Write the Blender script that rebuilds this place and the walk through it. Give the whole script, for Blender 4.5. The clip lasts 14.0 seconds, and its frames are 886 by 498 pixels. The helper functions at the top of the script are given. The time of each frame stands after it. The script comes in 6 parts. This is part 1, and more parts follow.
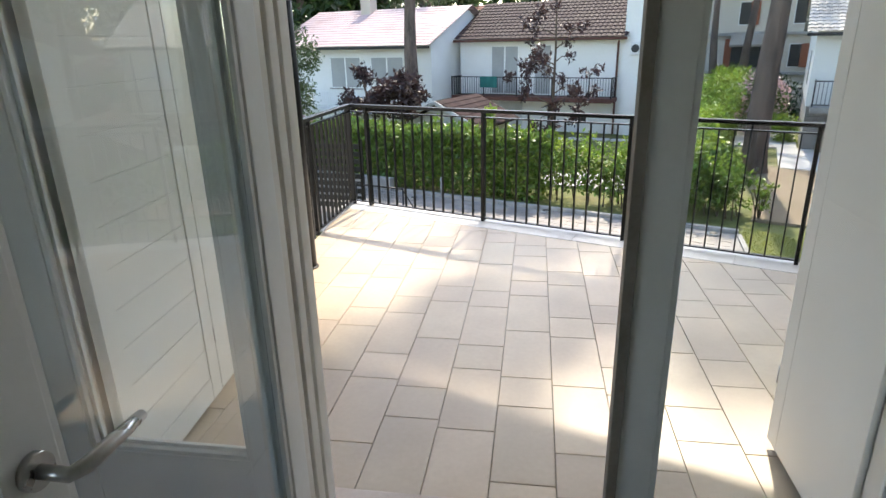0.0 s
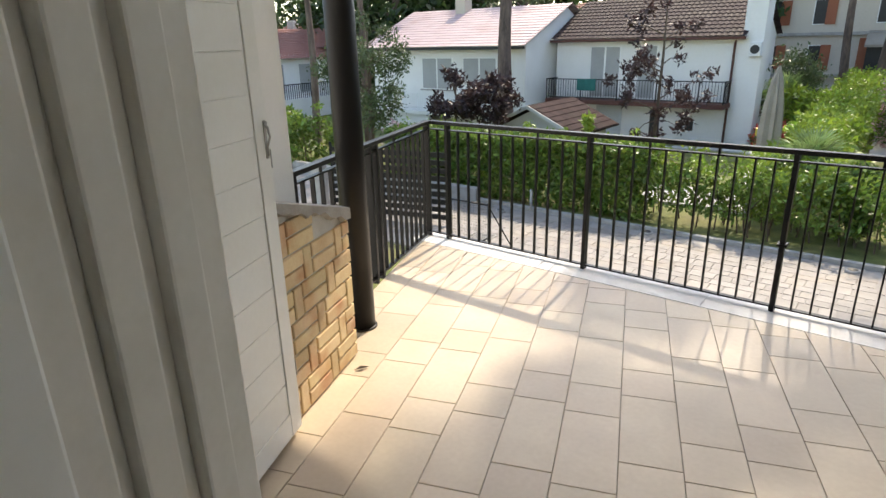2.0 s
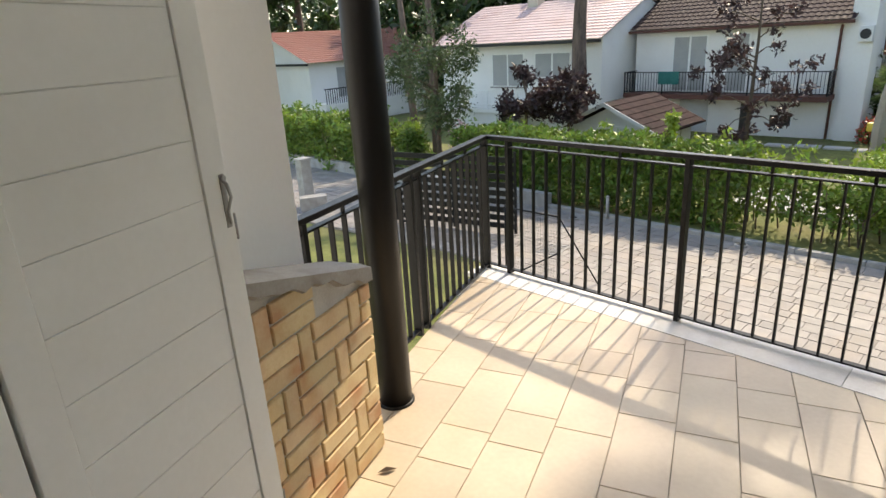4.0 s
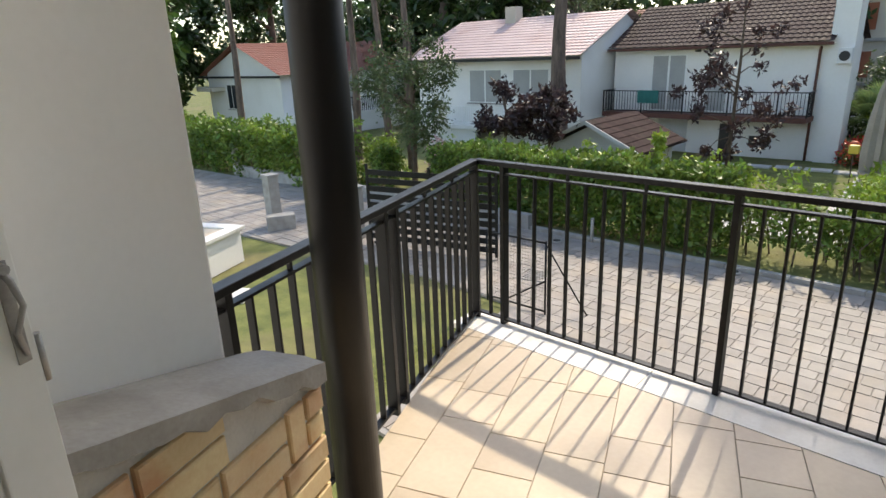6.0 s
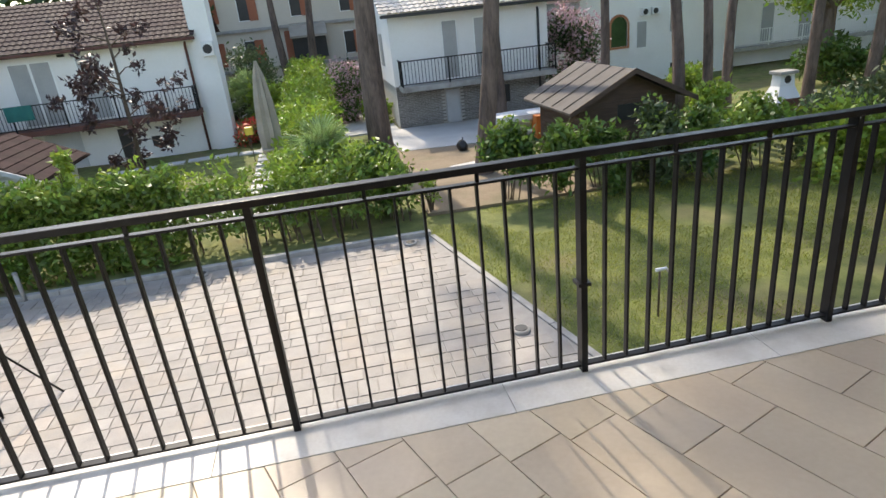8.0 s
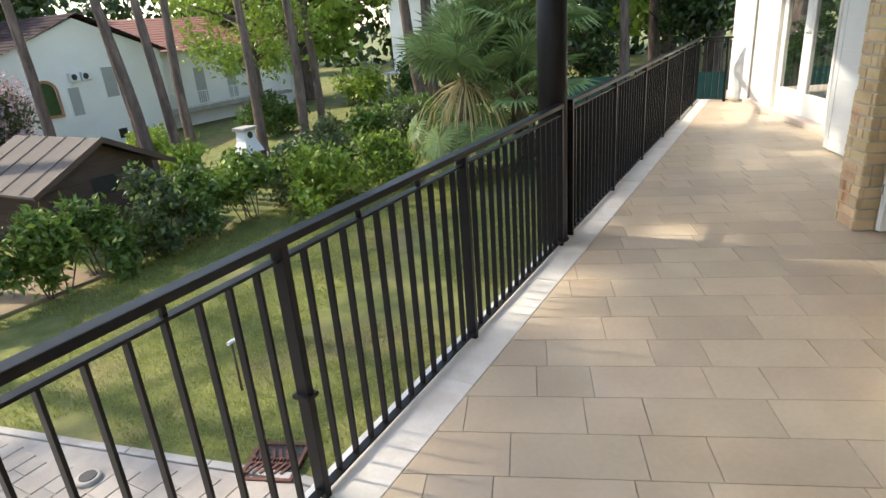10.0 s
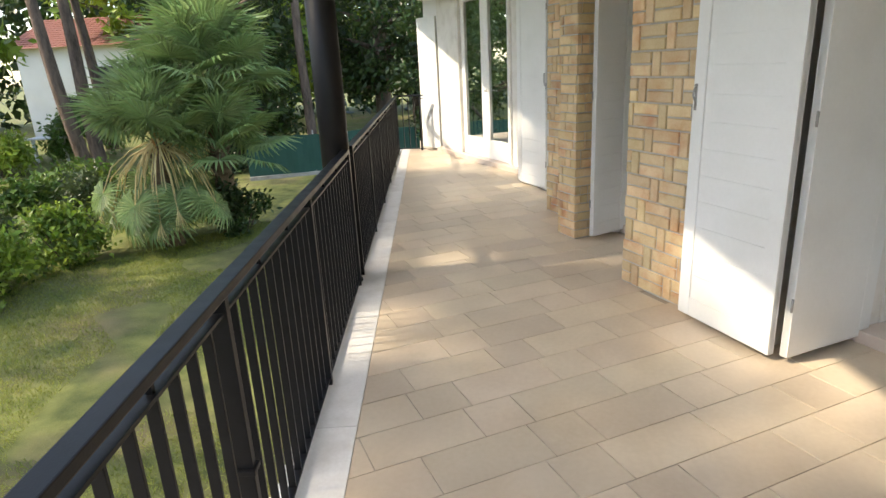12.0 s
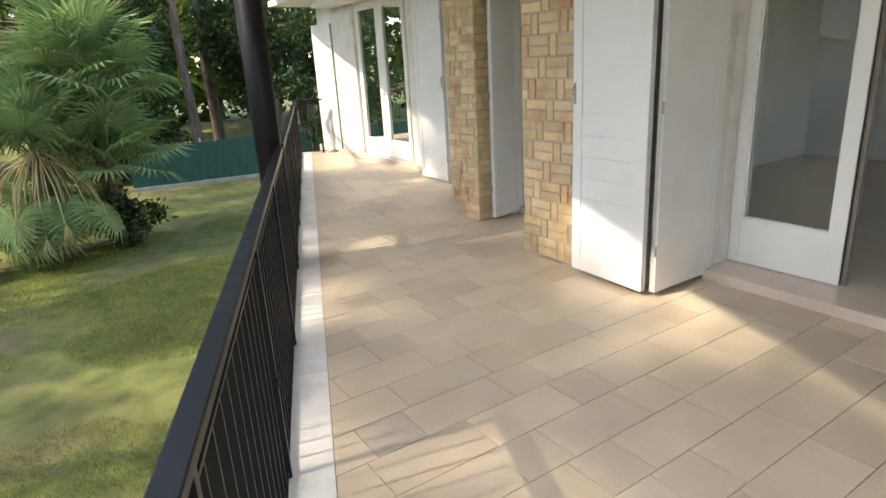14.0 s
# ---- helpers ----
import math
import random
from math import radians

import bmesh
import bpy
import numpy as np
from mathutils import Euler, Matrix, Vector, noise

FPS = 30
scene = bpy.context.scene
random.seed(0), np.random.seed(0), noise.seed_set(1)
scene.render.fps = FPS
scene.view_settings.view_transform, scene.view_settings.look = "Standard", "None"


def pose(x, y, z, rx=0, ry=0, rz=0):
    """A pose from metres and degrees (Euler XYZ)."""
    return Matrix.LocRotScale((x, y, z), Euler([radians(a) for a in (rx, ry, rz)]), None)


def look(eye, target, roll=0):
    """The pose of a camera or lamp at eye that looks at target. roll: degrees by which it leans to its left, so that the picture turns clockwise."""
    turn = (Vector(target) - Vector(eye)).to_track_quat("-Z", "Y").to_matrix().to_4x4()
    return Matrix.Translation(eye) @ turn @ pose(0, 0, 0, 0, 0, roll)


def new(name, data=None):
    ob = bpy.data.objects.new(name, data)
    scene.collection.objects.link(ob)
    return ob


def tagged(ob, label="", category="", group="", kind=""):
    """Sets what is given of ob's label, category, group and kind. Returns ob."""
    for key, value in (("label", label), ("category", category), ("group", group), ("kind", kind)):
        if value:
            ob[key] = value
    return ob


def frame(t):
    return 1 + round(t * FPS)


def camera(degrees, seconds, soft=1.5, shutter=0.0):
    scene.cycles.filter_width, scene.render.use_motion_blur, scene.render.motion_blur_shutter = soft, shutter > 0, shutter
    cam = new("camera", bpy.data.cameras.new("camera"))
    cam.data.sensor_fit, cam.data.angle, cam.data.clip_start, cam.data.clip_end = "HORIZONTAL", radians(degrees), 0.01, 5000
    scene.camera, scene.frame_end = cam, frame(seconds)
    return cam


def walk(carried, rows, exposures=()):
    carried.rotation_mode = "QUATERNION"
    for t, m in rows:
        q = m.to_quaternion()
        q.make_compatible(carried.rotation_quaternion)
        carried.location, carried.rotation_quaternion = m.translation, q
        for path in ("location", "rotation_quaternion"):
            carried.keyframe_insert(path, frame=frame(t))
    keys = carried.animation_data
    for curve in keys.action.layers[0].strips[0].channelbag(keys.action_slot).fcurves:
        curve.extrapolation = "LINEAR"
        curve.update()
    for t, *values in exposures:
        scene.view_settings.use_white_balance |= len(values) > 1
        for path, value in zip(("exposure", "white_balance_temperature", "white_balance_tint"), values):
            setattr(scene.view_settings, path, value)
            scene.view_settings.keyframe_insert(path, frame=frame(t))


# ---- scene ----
cam = camera(73.1, 14.0)
EXPOSURES = [(0.0, 2.0, 6900, 10), (1.2, 1.8, 7000, 10), (3.0, 1.65, 7800, 10), (6.0, 1.32, 7300, 10), (7.5, 1.5, 7200, 10), (9.0, 1.75, 7200, 10), (11.5, 1.85, 7500, 10), (14.0, 1.85, 7600, 10)]
PATH = [
    (0, (3.804, -4.715, 1.578), (2.85, -3.087, 0.915), -1.3),
    (0.5, (3.727, -4.457, 1.587), (2.665, -2.884, 0.955), -1.9),
    (1, (3.644, -4.213, 1.602), (2.492, -2.701, 0.979), -1.5),
    (1.2, (3.599, -4.14, 1.614), (2.418, -2.654, 0.984), -1.2),
    (1.5, (3.477, -4.046, 1.604), (2.299, -2.563, 0.962), -1.1),
    (2, (3.273, -3.877, 1.628), (2.086, -2.409, 0.968), -1.4),
    (2.5, (3.185, -3.801, 1.627), (1.959, -2.369, 0.957), -2.2),
    (3, (3.093, -3.648, 1.607), (1.799, -2.279, 0.933), -3.1),
    (3.5, (2.976, -3.392, 1.647), (1.624, -2.076, 0.984), -3.7),
    (3.7, (2.922, -3.304, 1.66), (1.563, -1.997, 0.995), -3.5),
    (5.8, (2.302, -2.734, 1.592), (0.938, -1.407, 0.976), -2.4),
    (6, (2.26, -2.683, 1.591), (0.951, -1.304, 0.97), -2.2),
    (6.5, (2.127, -2.565, 1.567), (1.078, -0.989, 0.922), -2.5),
    (7, (1.943, -2.454, 1.592), (1.311, -0.686, 0.902), -3.7),
    (7.5, (1.844, -2.337, 1.576), (1.679, -0.481, 0.848), -5.4),
    (8, (1.821, -2.141, 1.555), (2.115, -0.308, 0.811), -6.1),
    (8.5, (1.809, -1.953, 1.564), (2.523, -0.236, 0.828), -6.1),
    (9, (1.698, -1.754, 1.579), (2.764, -0.23, 0.843), -6.0),
    (9.2, (1.627, -1.658, 1.599), (2.812, -0.227, 0.86), -5.9),
    (11.3, (1.403, -0.786, 1.525), (3.301, -0.633, 0.916), -3.4),
    (11.5, (1.344, -0.71, 1.536), (3.249, -0.622, 0.935), -3.5),
    (12, (1.235, -0.597, 1.547), (3.144, -0.617, 0.949), -3.0),
    (12.5, (1.037, -0.536, 1.543), (2.944, -0.629, 0.951), -2.3),
    (13, (0.837, -0.438, 1.547), (2.739, -0.633, 0.958), -2.2),
    (13.5, (0.732, -0.316, 1.56), (2.615, -0.621, 0.96), -2.9),
    (14, (0.617, -0.267, 1.563), (2.487, -0.646, 0.961), -3.3),
]

walk(cam, [(t, look(eye, target, roll)) for t, eye, target, roll in PATH], exposures=EXPOSURES)

# ---- world, sun ----
world = bpy.data.worlds.new("world")
scene.world = world
world.use_nodes = True
SUN_TO = Vector((-0.15, 0.97, 0.975)).normalized()
sky = world.node_tree.nodes.new("ShaderNodeTexSky")
sky.sky_type, sky.sun_disc = "NISHITA", False
sky.sun_elevation = math.asin(SUN_TO.z)
sky.sun_rotation = math.atan2(SUN_TO.x, SUN_TO.y)
world.node_tree.links.new(sky.outputs[0], world.node_tree.nodes["Background"].inputs[0])
world.node_tree.nodes["Background"].inputs[1].default_value = 0.15
sun = new("sun", bpy.data.lights.new("sun", "SUN"))
sun.data.energy, sun.data.angle, sun.data.color = 1.75, radians(1.1), (1.0, 0.93, 0.82)
sun.matrix_world = look(SUN_TO * 60, (0, 0, 0))

# ---- materials ----
def pm(name, a, b, scale=6.0, fine=70.0, rough=0.6, bump=0.15, metal=0.0, rand=0.0, island=0.0, mix=0.5, stretch=(1, 1, 1), stain=None, bdist=0.004, translucent=0.0, spec=0.5):
    """Two colours mixed by coarse and fine noise, with bump, per-piece variation and stains."""
    m = bpy.data.materials.new(name)
    m.use_nodes = True
    nt = m.node_tree
    N, L = nt.nodes, nt.links.new
    bs = N["Principled BSDF"]
    geo = N.new("ShaderNodeNewGeometry")
    mp = N.new("ShaderNodeMapping")
    mp.inputs["Scale"].default_value = stretch
    L(geo.outputs["Position"], mp.inputs["Vector"])
    n1, n2 = N.new("ShaderNodeTexNoise"), N.new("ShaderNodeTexNoise")
    n1.inputs["Scale"].default_value, n1.inputs["Detail"].default_value = scale, 5
    n2.inputs["Scale"].default_value, n2.inputs["Detail"].default_value = fine, 3
    L(mp.outputs[0], n1.inputs["Vector"])
    L(mp.outputs[0], n2.inputs["Vector"])
    add = N.new("ShaderNodeMath")
    add.operation = "MULTIPLY_ADD"
    L(n2.outputs[0], add.inputs[0])
    add.inputs[1].default_value = 0.45
    L(n1.outputs[0], add.inputs[2])
    ramp = N.new("ShaderNodeMapRange")
    ramp.inputs[1].default_value, ramp.inputs[2].default_value = 0.52 - 0.25 * (1 - mix) + 0.02, 0.92
    L(add.outputs[0], ramp.inputs[0])
    mx = N.new("ShaderNodeMix")
    mx.data_type = "RGBA"
    mx.inputs[6].default_value, mx.inputs[7].default_value = (*a, 1), (*b, 1)
    L(ramp.outputs[0], mx.inputs[0])
    col = mx.outputs[2]
    if stain:
        n3 = N.new("ShaderNodeTexNoise")
        n3.inputs["Scale"].default_value, n3.inputs["Detail"].default_value = stain[1], 7
        L(geo.outputs["Position"], n3.inputs["Vector"])
        r3 = N.new("ShaderNodeMapRange")
        r3.inputs[1].default_value, r3.inputs[2].default_value, r3.inputs[4].default_value = 0.5, 0.75, stain[2]
        L(n3.outputs[0], r3.inputs[0])
        m3 = N.new("ShaderNodeMix")
        m3.data_type = "RGBA"
        L(r3.outputs[0], m3.inputs[0])
        L(col, m3.inputs[6])
        m3.inputs[7].default_value = (*stain[0], 1)
        col = m3.outputs[2]
    if rand or island:
        src = N.new("ShaderNodeObjectInfo").outputs["Random"] if rand else geo.outputs["Random Per Island"]
        k = rand or island
        hsv = N.new("ShaderNodeHueSaturation")
        v = N.new("ShaderNodeMapRange")
        v.inputs[3].default_value, v.inputs[4].default_value = 1 - k, 1 + k
        L(src, v.inputs[0])
        L(v.outputs[0], hsv.inputs["Value"])
        w = N.new("ShaderNodeMath")
        w.operation = "MULTIPLY"
        w.inputs[1].default_value = 7.31
        L(src, w.inputs[0])
        fr = N.new("ShaderNodeMath")
        fr.operation = "FRACT"
        L(w.outputs[0], fr.inputs[0])
        h = N.new("ShaderNodeMapRange")
        h.inputs[3].default_value, h.inputs[4].default_value = 0.5 - 0.05 * k, 0.5 + 0.05 * k
        L(fr.outputs[0], h.inputs[0])
        L(h.outputs[0], hsv.inputs["Hue"])
        L(col, hsv.inputs["Color"])
        col = hsv.outputs[0]
    L(col, bs.inputs["Base Color"])
    rr = N.new("ShaderNodeMapRange")
    rr.inputs[3].default_value, rr.inputs[4].default_value = max(0.03, rough - 0.12), min(1, rough + 0.12)
    L(n1.outputs[0], rr.inputs[0])
    L(rr.outputs[0], bs.inputs["Roughness"])
    bs.inputs["Metallic"].default_value = metal
    bs.inputs["Specular IOR Level"].default_value = spec
    if bump:
        bp = N.new("ShaderNodeBump")
        bp.inputs["Strength"].default_value, bp.inputs["Distance"].default_value = bump, bdist
        L(add.outputs[0], bp.inputs["Height"])
        L(bp.outputs[0], bs.inputs["Normal"])
    if translucent:
        tr = N.new("ShaderNodeBsdfTranslucent")
        L(col, tr.inputs["Color"])
        ms = N.new("ShaderNodeMixShader")
        ms.inputs[0].default_value = translucent
        L(bs.outputs[0], ms.inputs[1])
        L(tr.outputs[0], ms.inputs[2])
        L(ms.outputs[0], N["Material Output"].inputs["Surface"])
    return m


def leafmat(name, a, b, k=0.35, rough=0.45):
    return pm(name, a, b, scale=1.3, fine=9, rough=rough, bump=0, island=k, translucent=0.3)


def glassmat(name, tint=(0.965, 0.99, 0.98)):
    m = bpy.data.materials.new(name)
    m.use_nodes = True
    b = m.node_tree.nodes["Principled BSDF"]
    b.inputs["Base Color"].default_value = (*tint, 1)
    b.inputs["Roughness"].default_value = 0.01
    b.inputs["Transmission Weight"].default_value = 1
    b.inputs["IOR"].default_value = 1.45
    return m


M_TILE = pm("terrace_tile", (0.55, 0.44, 0.315), (0.65, 0.54, 0.405), 3.0, 40, 0.42, 0.09, rand=0.095, stain=((0.40, 0.32, 0.25), 0.9, 0.5))
M_GROUT = pm("grout", (0.33, 0.275, 0.21), (0.44, 0.375, 0.30), 9, 120, 0.9, 0.3)
M_MARBLE = pm("white_marble", (0.66, 0.63, 0.58), (0.80, 0.78, 0.74), 5, 60, 0.45, 0.08, rand=0.05, stain=((0.50, 0.46, 0.40), 6, 0.5))
M_PINKSTONE = pm("pink_marble", (0.58, 0.46, 0.38), (0.68, 0.58, 0.50), 4, 50, 0.35, 0.05, stain=((0.5, 0.42, 0.36), 3, 0.4))
M_IRON = pm("black_iron", (0.005, 0.005, 0.0055), (0.010, 0.010, 0.011), 14, 160, 0.38, 0.1, spec=0.25)
M_IRON_COL = pm("black_column_paint", (0.006, 0.0055, 0.0055), (0.010, 0.009, 0.009), 5, 90, 0.42, 0.05, spec=0.25)
M_WHITE = pm("white_lacquer", (0.82, 0.82, 0.785), (0.88, 0.88, 0.85), 2.5, 50, 0.42, 0.05, stain=((0.70, 0.69, 0.64), 2.2, 0.35))
M_CREAM = pm("cream_frame_paint", (0.76, 0.73, 0.66), (0.84, 0.81, 0.75), 4, 70, 0.45, 0.08, stain=((0.50, 0.46, 0.38), 5, 0.45))
M_GASKET = pm("black_gasket", (0.01, 0.01, 0.01), (0.03, 0.03, 0.03), 20, 100, 0.6, 0.05)
M_GREYEDGE = pm("grey_edge_strip", (0.20, 0.18, 0.15), (0.30, 0.27, 0.23), 8, 90, 0.6, 0.1)
M_STEEL = pm("satin_steel", (0.45, 0.44, 0.42), (0.58, 0.57, 0.55), 15, 140, 0.3, 0.04, metal=0.9)
M_ZINC = pm("aged_zinc", (0.30, 0.29, 0.28), (0.45, 0.44, 0.42), 30, 200, 0.5, 0.2, metal=0.6)
M_PLASTER = pm("white_plaster", (0.86, 0.85, 0.825), (0.91, 0.90, 0.875), 1.6, 45, 0.85, 0.18, stain=((0.74, 0.73, 0.70), 1.3, 0.3))
M_CEIL = pm("ceiling_plaster", (0.80, 0.79, 0.77), (0.86, 0.85, 0.83), 2, 60, 0.85, 0.1)
M_ROOM = pm("room_plaster", (0.84, 0.81, 0.75), (0.89, 0.87, 0.82), 2, 60, 0.85, 0.1)
M_ROOMFLOOR = pm("room_floor", (0.55, 0.47, 0.37), (0.64, 0.55, 0.45), 3, 40, 0.35, 0.05)
M_BRICK = pm("yellow_brick", (0.62, 0.43, 0.22), (0.75, 0.59, 0.36), 7, 90, 0.75, 0.35, rand=0.16, stain=((0.52, 0.20, 0.08), 5.5, 0.75))
M_BRICKST = pm("yellow_brick_far", (0.56, 0.34, 0.13), (0.68, 0.47, 0.22), 7, 90, 0.75, 0.35, island=0.16, stain=((0.52, 0.20, 0.08), 5.5, 0.7))
M_MORTAR = pm("mortar", (0.46, 0.43, 0.39), (0.60, 0.57, 0.52), 12, 110, 0.95, 0.5, bdist=0.008)
M_CONC = pm("concrete", (0.30, 0.28, 0.25), (0.42, 0.40, 0.37), 5, 80, 0.9, 0.35, stain=((0.20, 0.18, 0.16), 4, 0.6))
M_LAWN = pm("lawn_ground", (0.055, 0.078, 0.014), (0.19, 0.20, 0.055), 3.2, 55, 0.95, 1.0, bdist=0.02, stain=((0.22, 0.165, 0.09), 0.55, 0.85))
M_GRASS = leafmat("grass_blade", (0.20, 0.26, 0.035), (0.38, 0.40, 0.085), 0.35, 0.6)
M_DIRT = pm("bare_earth", (0.17, 0.12, 0.075), (0.27, 0.21, 0.14), 1.5, 25, 0.95, 0.8, bdist=0.02, stain=((0.11, 0.12, 0.05), 0.9, 0.6))
M_PAVE = pm("porphyry_paver", (0.225, 0.205, 0.185), (0.345, 0.31, 0.275), 4, 60, 0.7, 0.35, rand=0.13, stain=((0.44, 0.33, 0.22), 1.8, 0.35))
M_PAVEST = pm("porphyry_paver_far", (0.225, 0.205, 0.185), (0.345, 0.31, 0.275), 4, 60, 0.7, 0.35, island=0.13, stain=((0.44, 0.33, 0.22), 1.8, 0.35))
M_PAVEBED = pm("paver_joint", (0.28, 0.255, 0.23), (0.36, 0.33, 0.295), 8, 100, 0.95, 0.4)
M_ROAD = pm("pale_concrete_yard", (0.48, 0.46, 0.43), (0.58, 0.56, 0.53), 1.5, 40, 0.9, 0.2)
M_HWALL = pm("house_render", (0.82, 0.80, 0.755), (0.88, 0.865, 0.83), 0.7, 14, 0.9, 0.15, stain=((0.66, 0.64, 0.60), 0.6, 0.35))
M_HWALL2 = pm("beige_render", (0.55, 0.49, 0.40), (0.63, 0.57, 0.48), 0.7, 14, 0.9, 0.15)
M_ROOFRED = pm("red_roof_tile", (0.24, 0.085, 0.06), (0.32, 0.13, 0.095), 1.2, 12, 0.7, 0.2, stain=((0.20, 0.10, 0.08), 1.2, 0.5))
M_ROOFPINK = pm("faded_pink_roof_tile", (0.54, 0.39, 0.38), (0.65, 0.49, 0.47), 1.2, 12, 0.6, 0.2, stain=((0.42, 0.22, 0.19), 0.8, 0.5))
M_ROOFBROWN = pm("brown_roof_tile", (0.036, 0.024, 0.024), (0.075, 0.050, 0.049), 1.4, 12, 0.7, 0.2, stain=((0.055, 0.045, 0.042), 1.1, 0.6), spec=0.08)
M_ROOFGREY = pm("weathered_roof_tile", (0.34, 0.31, 0.28), (0.52, 0.48, 0.44), 1.4, 12, 0.75, 0.2, stain=((0.18, 0.17, 0.15), 1.0, 0.6))
M_SHINGLE = pm("mossy_shingle", (0.036, 0.023, 0.023), (0.072, 0.046, 0.043), 2.5, 20, 0.9, 0.4, stain=((0.06, 0.052, 0.042), 1.4, 0.6), island=0.12, spec=0.08)
M_TIMBER = pm("dark_timber", (0.055, 0.032, 0.022), (0.10, 0.062, 0.042), 3, 30, 0.7, 0.3, stretch=(1, 1, 6))
M_FELT = pm("roof_felt", (0.085, 0.070, 0.062), (0.135, 0.118, 0.105), 2, 30, 0.9, 0.3, stain=((0.14, 0.13, 0.11), 1.5, 0.5))
M_GREYBOARD = pm("grey_boards", (0.50, 0.50, 0.50), (0.60, 0.60, 0.59), 2, 30, 0.8, 0.2)
M_ROLLER = pm("grey_roller_shutter", (0.34, 0.34, 0.33), (0.42, 0.42, 0.40), 1.5, 20, 0.6, 0.1)
M_DARK = pm("dark_opening", (0.012, 0.012, 0.012), (0.03, 0.028, 0.026), 3, 20, 0.5, 0)
M_REDWOOD = pm("red_brown_shutter", (0.25, 0.07, 0.03), (0.34, 0.11, 0.05), 2, 30, 0.6, 0.1)
M_GREYBRICK = pm("grey_brick_base", (0.21, 0.19, 0.175), (0.30, 0.275, 0.25), 2, 20, 0.85, 0.2, island=0.2)
M_BARK = pm("pine_bark", (0.030, 0.022, 0.018), (0.21, 0.15, 0.12), 6.5, 30, 0.95, 1.0, stretch=(1, 1, 0.22), bdist=0.06, mix=0.3)
M_TWIG = pm("brown_twig", (0.07, 0.05, 0.035), (0.14, 0.10, 0.07), 8, 60, 0.9, 0.4)
M_HEDGE = leafmat("hedge_leaf", (0.065, 0.135, 0.018), (0.19, 0.28, 0.05), 0.45)
M_LIME = leafmat("young_leaf", (0.16, 0.27, 0.03), (0.30, 0.40, 0.06), 0.3)
M_SHRUB = leafmat("shrub_leaf", (0.05, 0.11, 0.018), (0.12, 0.20, 0.04), 0.45)
M_DEEP = leafmat("dark_leaf", (0.022, 0.048, 0.012), (0.05, 0.09, 0.025), 0.45, 0.35)
M_OLIVE = leafmat("olive_leaf", (0.055, 0.085, 0.03), (0.11, 0.15, 0.06), 0.4)
M_PURPLE = leafmat("purple_leaf", (0.030, 0.018, 0.020), (0.075, 0.042, 0.040), 0.45)
M_PINKFL = leafmat("pink_flower", (0.48, 0.30, 0.33), (0.62, 0.44, 0.46), 0.25)
M_REDFL = leafmat("red_flower", (0.48, 0.05, 0.04), (0.62, 0.12, 0.08), 0.3)
M_NEEDLE = leafmat("pine_needle", (0.03, 0.06, 0.015), (0.07, 0.11, 0.03), 0.35)
M_PALM = leafmat("palm_leaf", (0.13, 0.22, 0.065), (0.30, 0.39, 0.16), 0.3, 0.4)
M_PALMDRY = leafmat("dry_palm_leaf", (0.66, 0.53, 0.20), (0.80, 0.70, 0.36), 0.25)
M_FIBRE = pm("palm_fibre", (0.09, 0.06, 0.035), (0.20, 0.14, 0.08), 12, 60, 0.95, 0.9, bdist=0.02)
M_ORANGEFIB = pm("orange_palm_fibre", (0.30, 0.13, 0.04), (0.48, 0.26, 0.09), 14, 60, 0.95, 0.9, bdist=0.02)
M_GREENNET = pm("green_shade_net", (0.010, 0.060, 0.048), (0.018, 0.085, 0.065), 3, 80, 0.7, 0.2)
M_CANVAS = pm("beige_canvas", (0.27, 0.235, 0.19), (0.39, 0.345, 0.285), 2, 30, 0.9, 0.2)
M_TEAL = pm("teal_cloth", (0.015, 0.12, 0.11), (0.03, 0.17, 0.15), 4, 50, 0.9, 0.2)
M_WPLAST = pm("white_plastic", (0.72, 0.72, 0.71), (0.8, 0.8, 0.79), 3, 40, 0.4, 0.03)
M_ORANGE = pm("orange_plastic", (0.62, 0.16, 0.03), (0.70, 0.22, 0.05), 3, 40, 0.5, 0.05)
M_YELLOW = pm("yellow_plastic", (0.72, 0.52, 0.05), (0.8, 0.6, 0.1), 3, 40, 0.5, 0.05)
M_BLACKPL = pm("black_plastic", (0.012, 0.012, 0.013), (0.03, 0.03, 0.03), 5, 60, 0.5, 0.1)
M_CARBODY = pm("silver_car_paint", (0.55, 0.57, 0.60), (0.62, 0.64, 0.66), 1, 20, 0.25, 0, metal=0.4)
M_RUST = pm("rusty_iron", (0.085, 0.032, 0.025), (0.15, 0.065, 0.048), 14, 90, 0.85, 0.4)
M_TERRA = pm("terracotta", (0.42, 0.17, 0.08), (0.50, 0.23, 0.12), 4, 40, 0.8, 0.2)
M_GLASS = glassmat("clear_glass")
M_WINGLASS = pm("dark_window_glass", (0.03, 0.035, 0.04), (0.05, 0.055, 0.06), 1, 5, 0.12, 0)

# ---- builders ----
HOUSE = pose(0, 0, 0, 0, 0, 21.5)   # the house stands turned by 21.5 degrees to the front railing
GZ = -2.1                         # level of the garden
LOOKOUT = Vector((1.8, -2.2, 0))  # the point of the terrace from which garden distances were paced


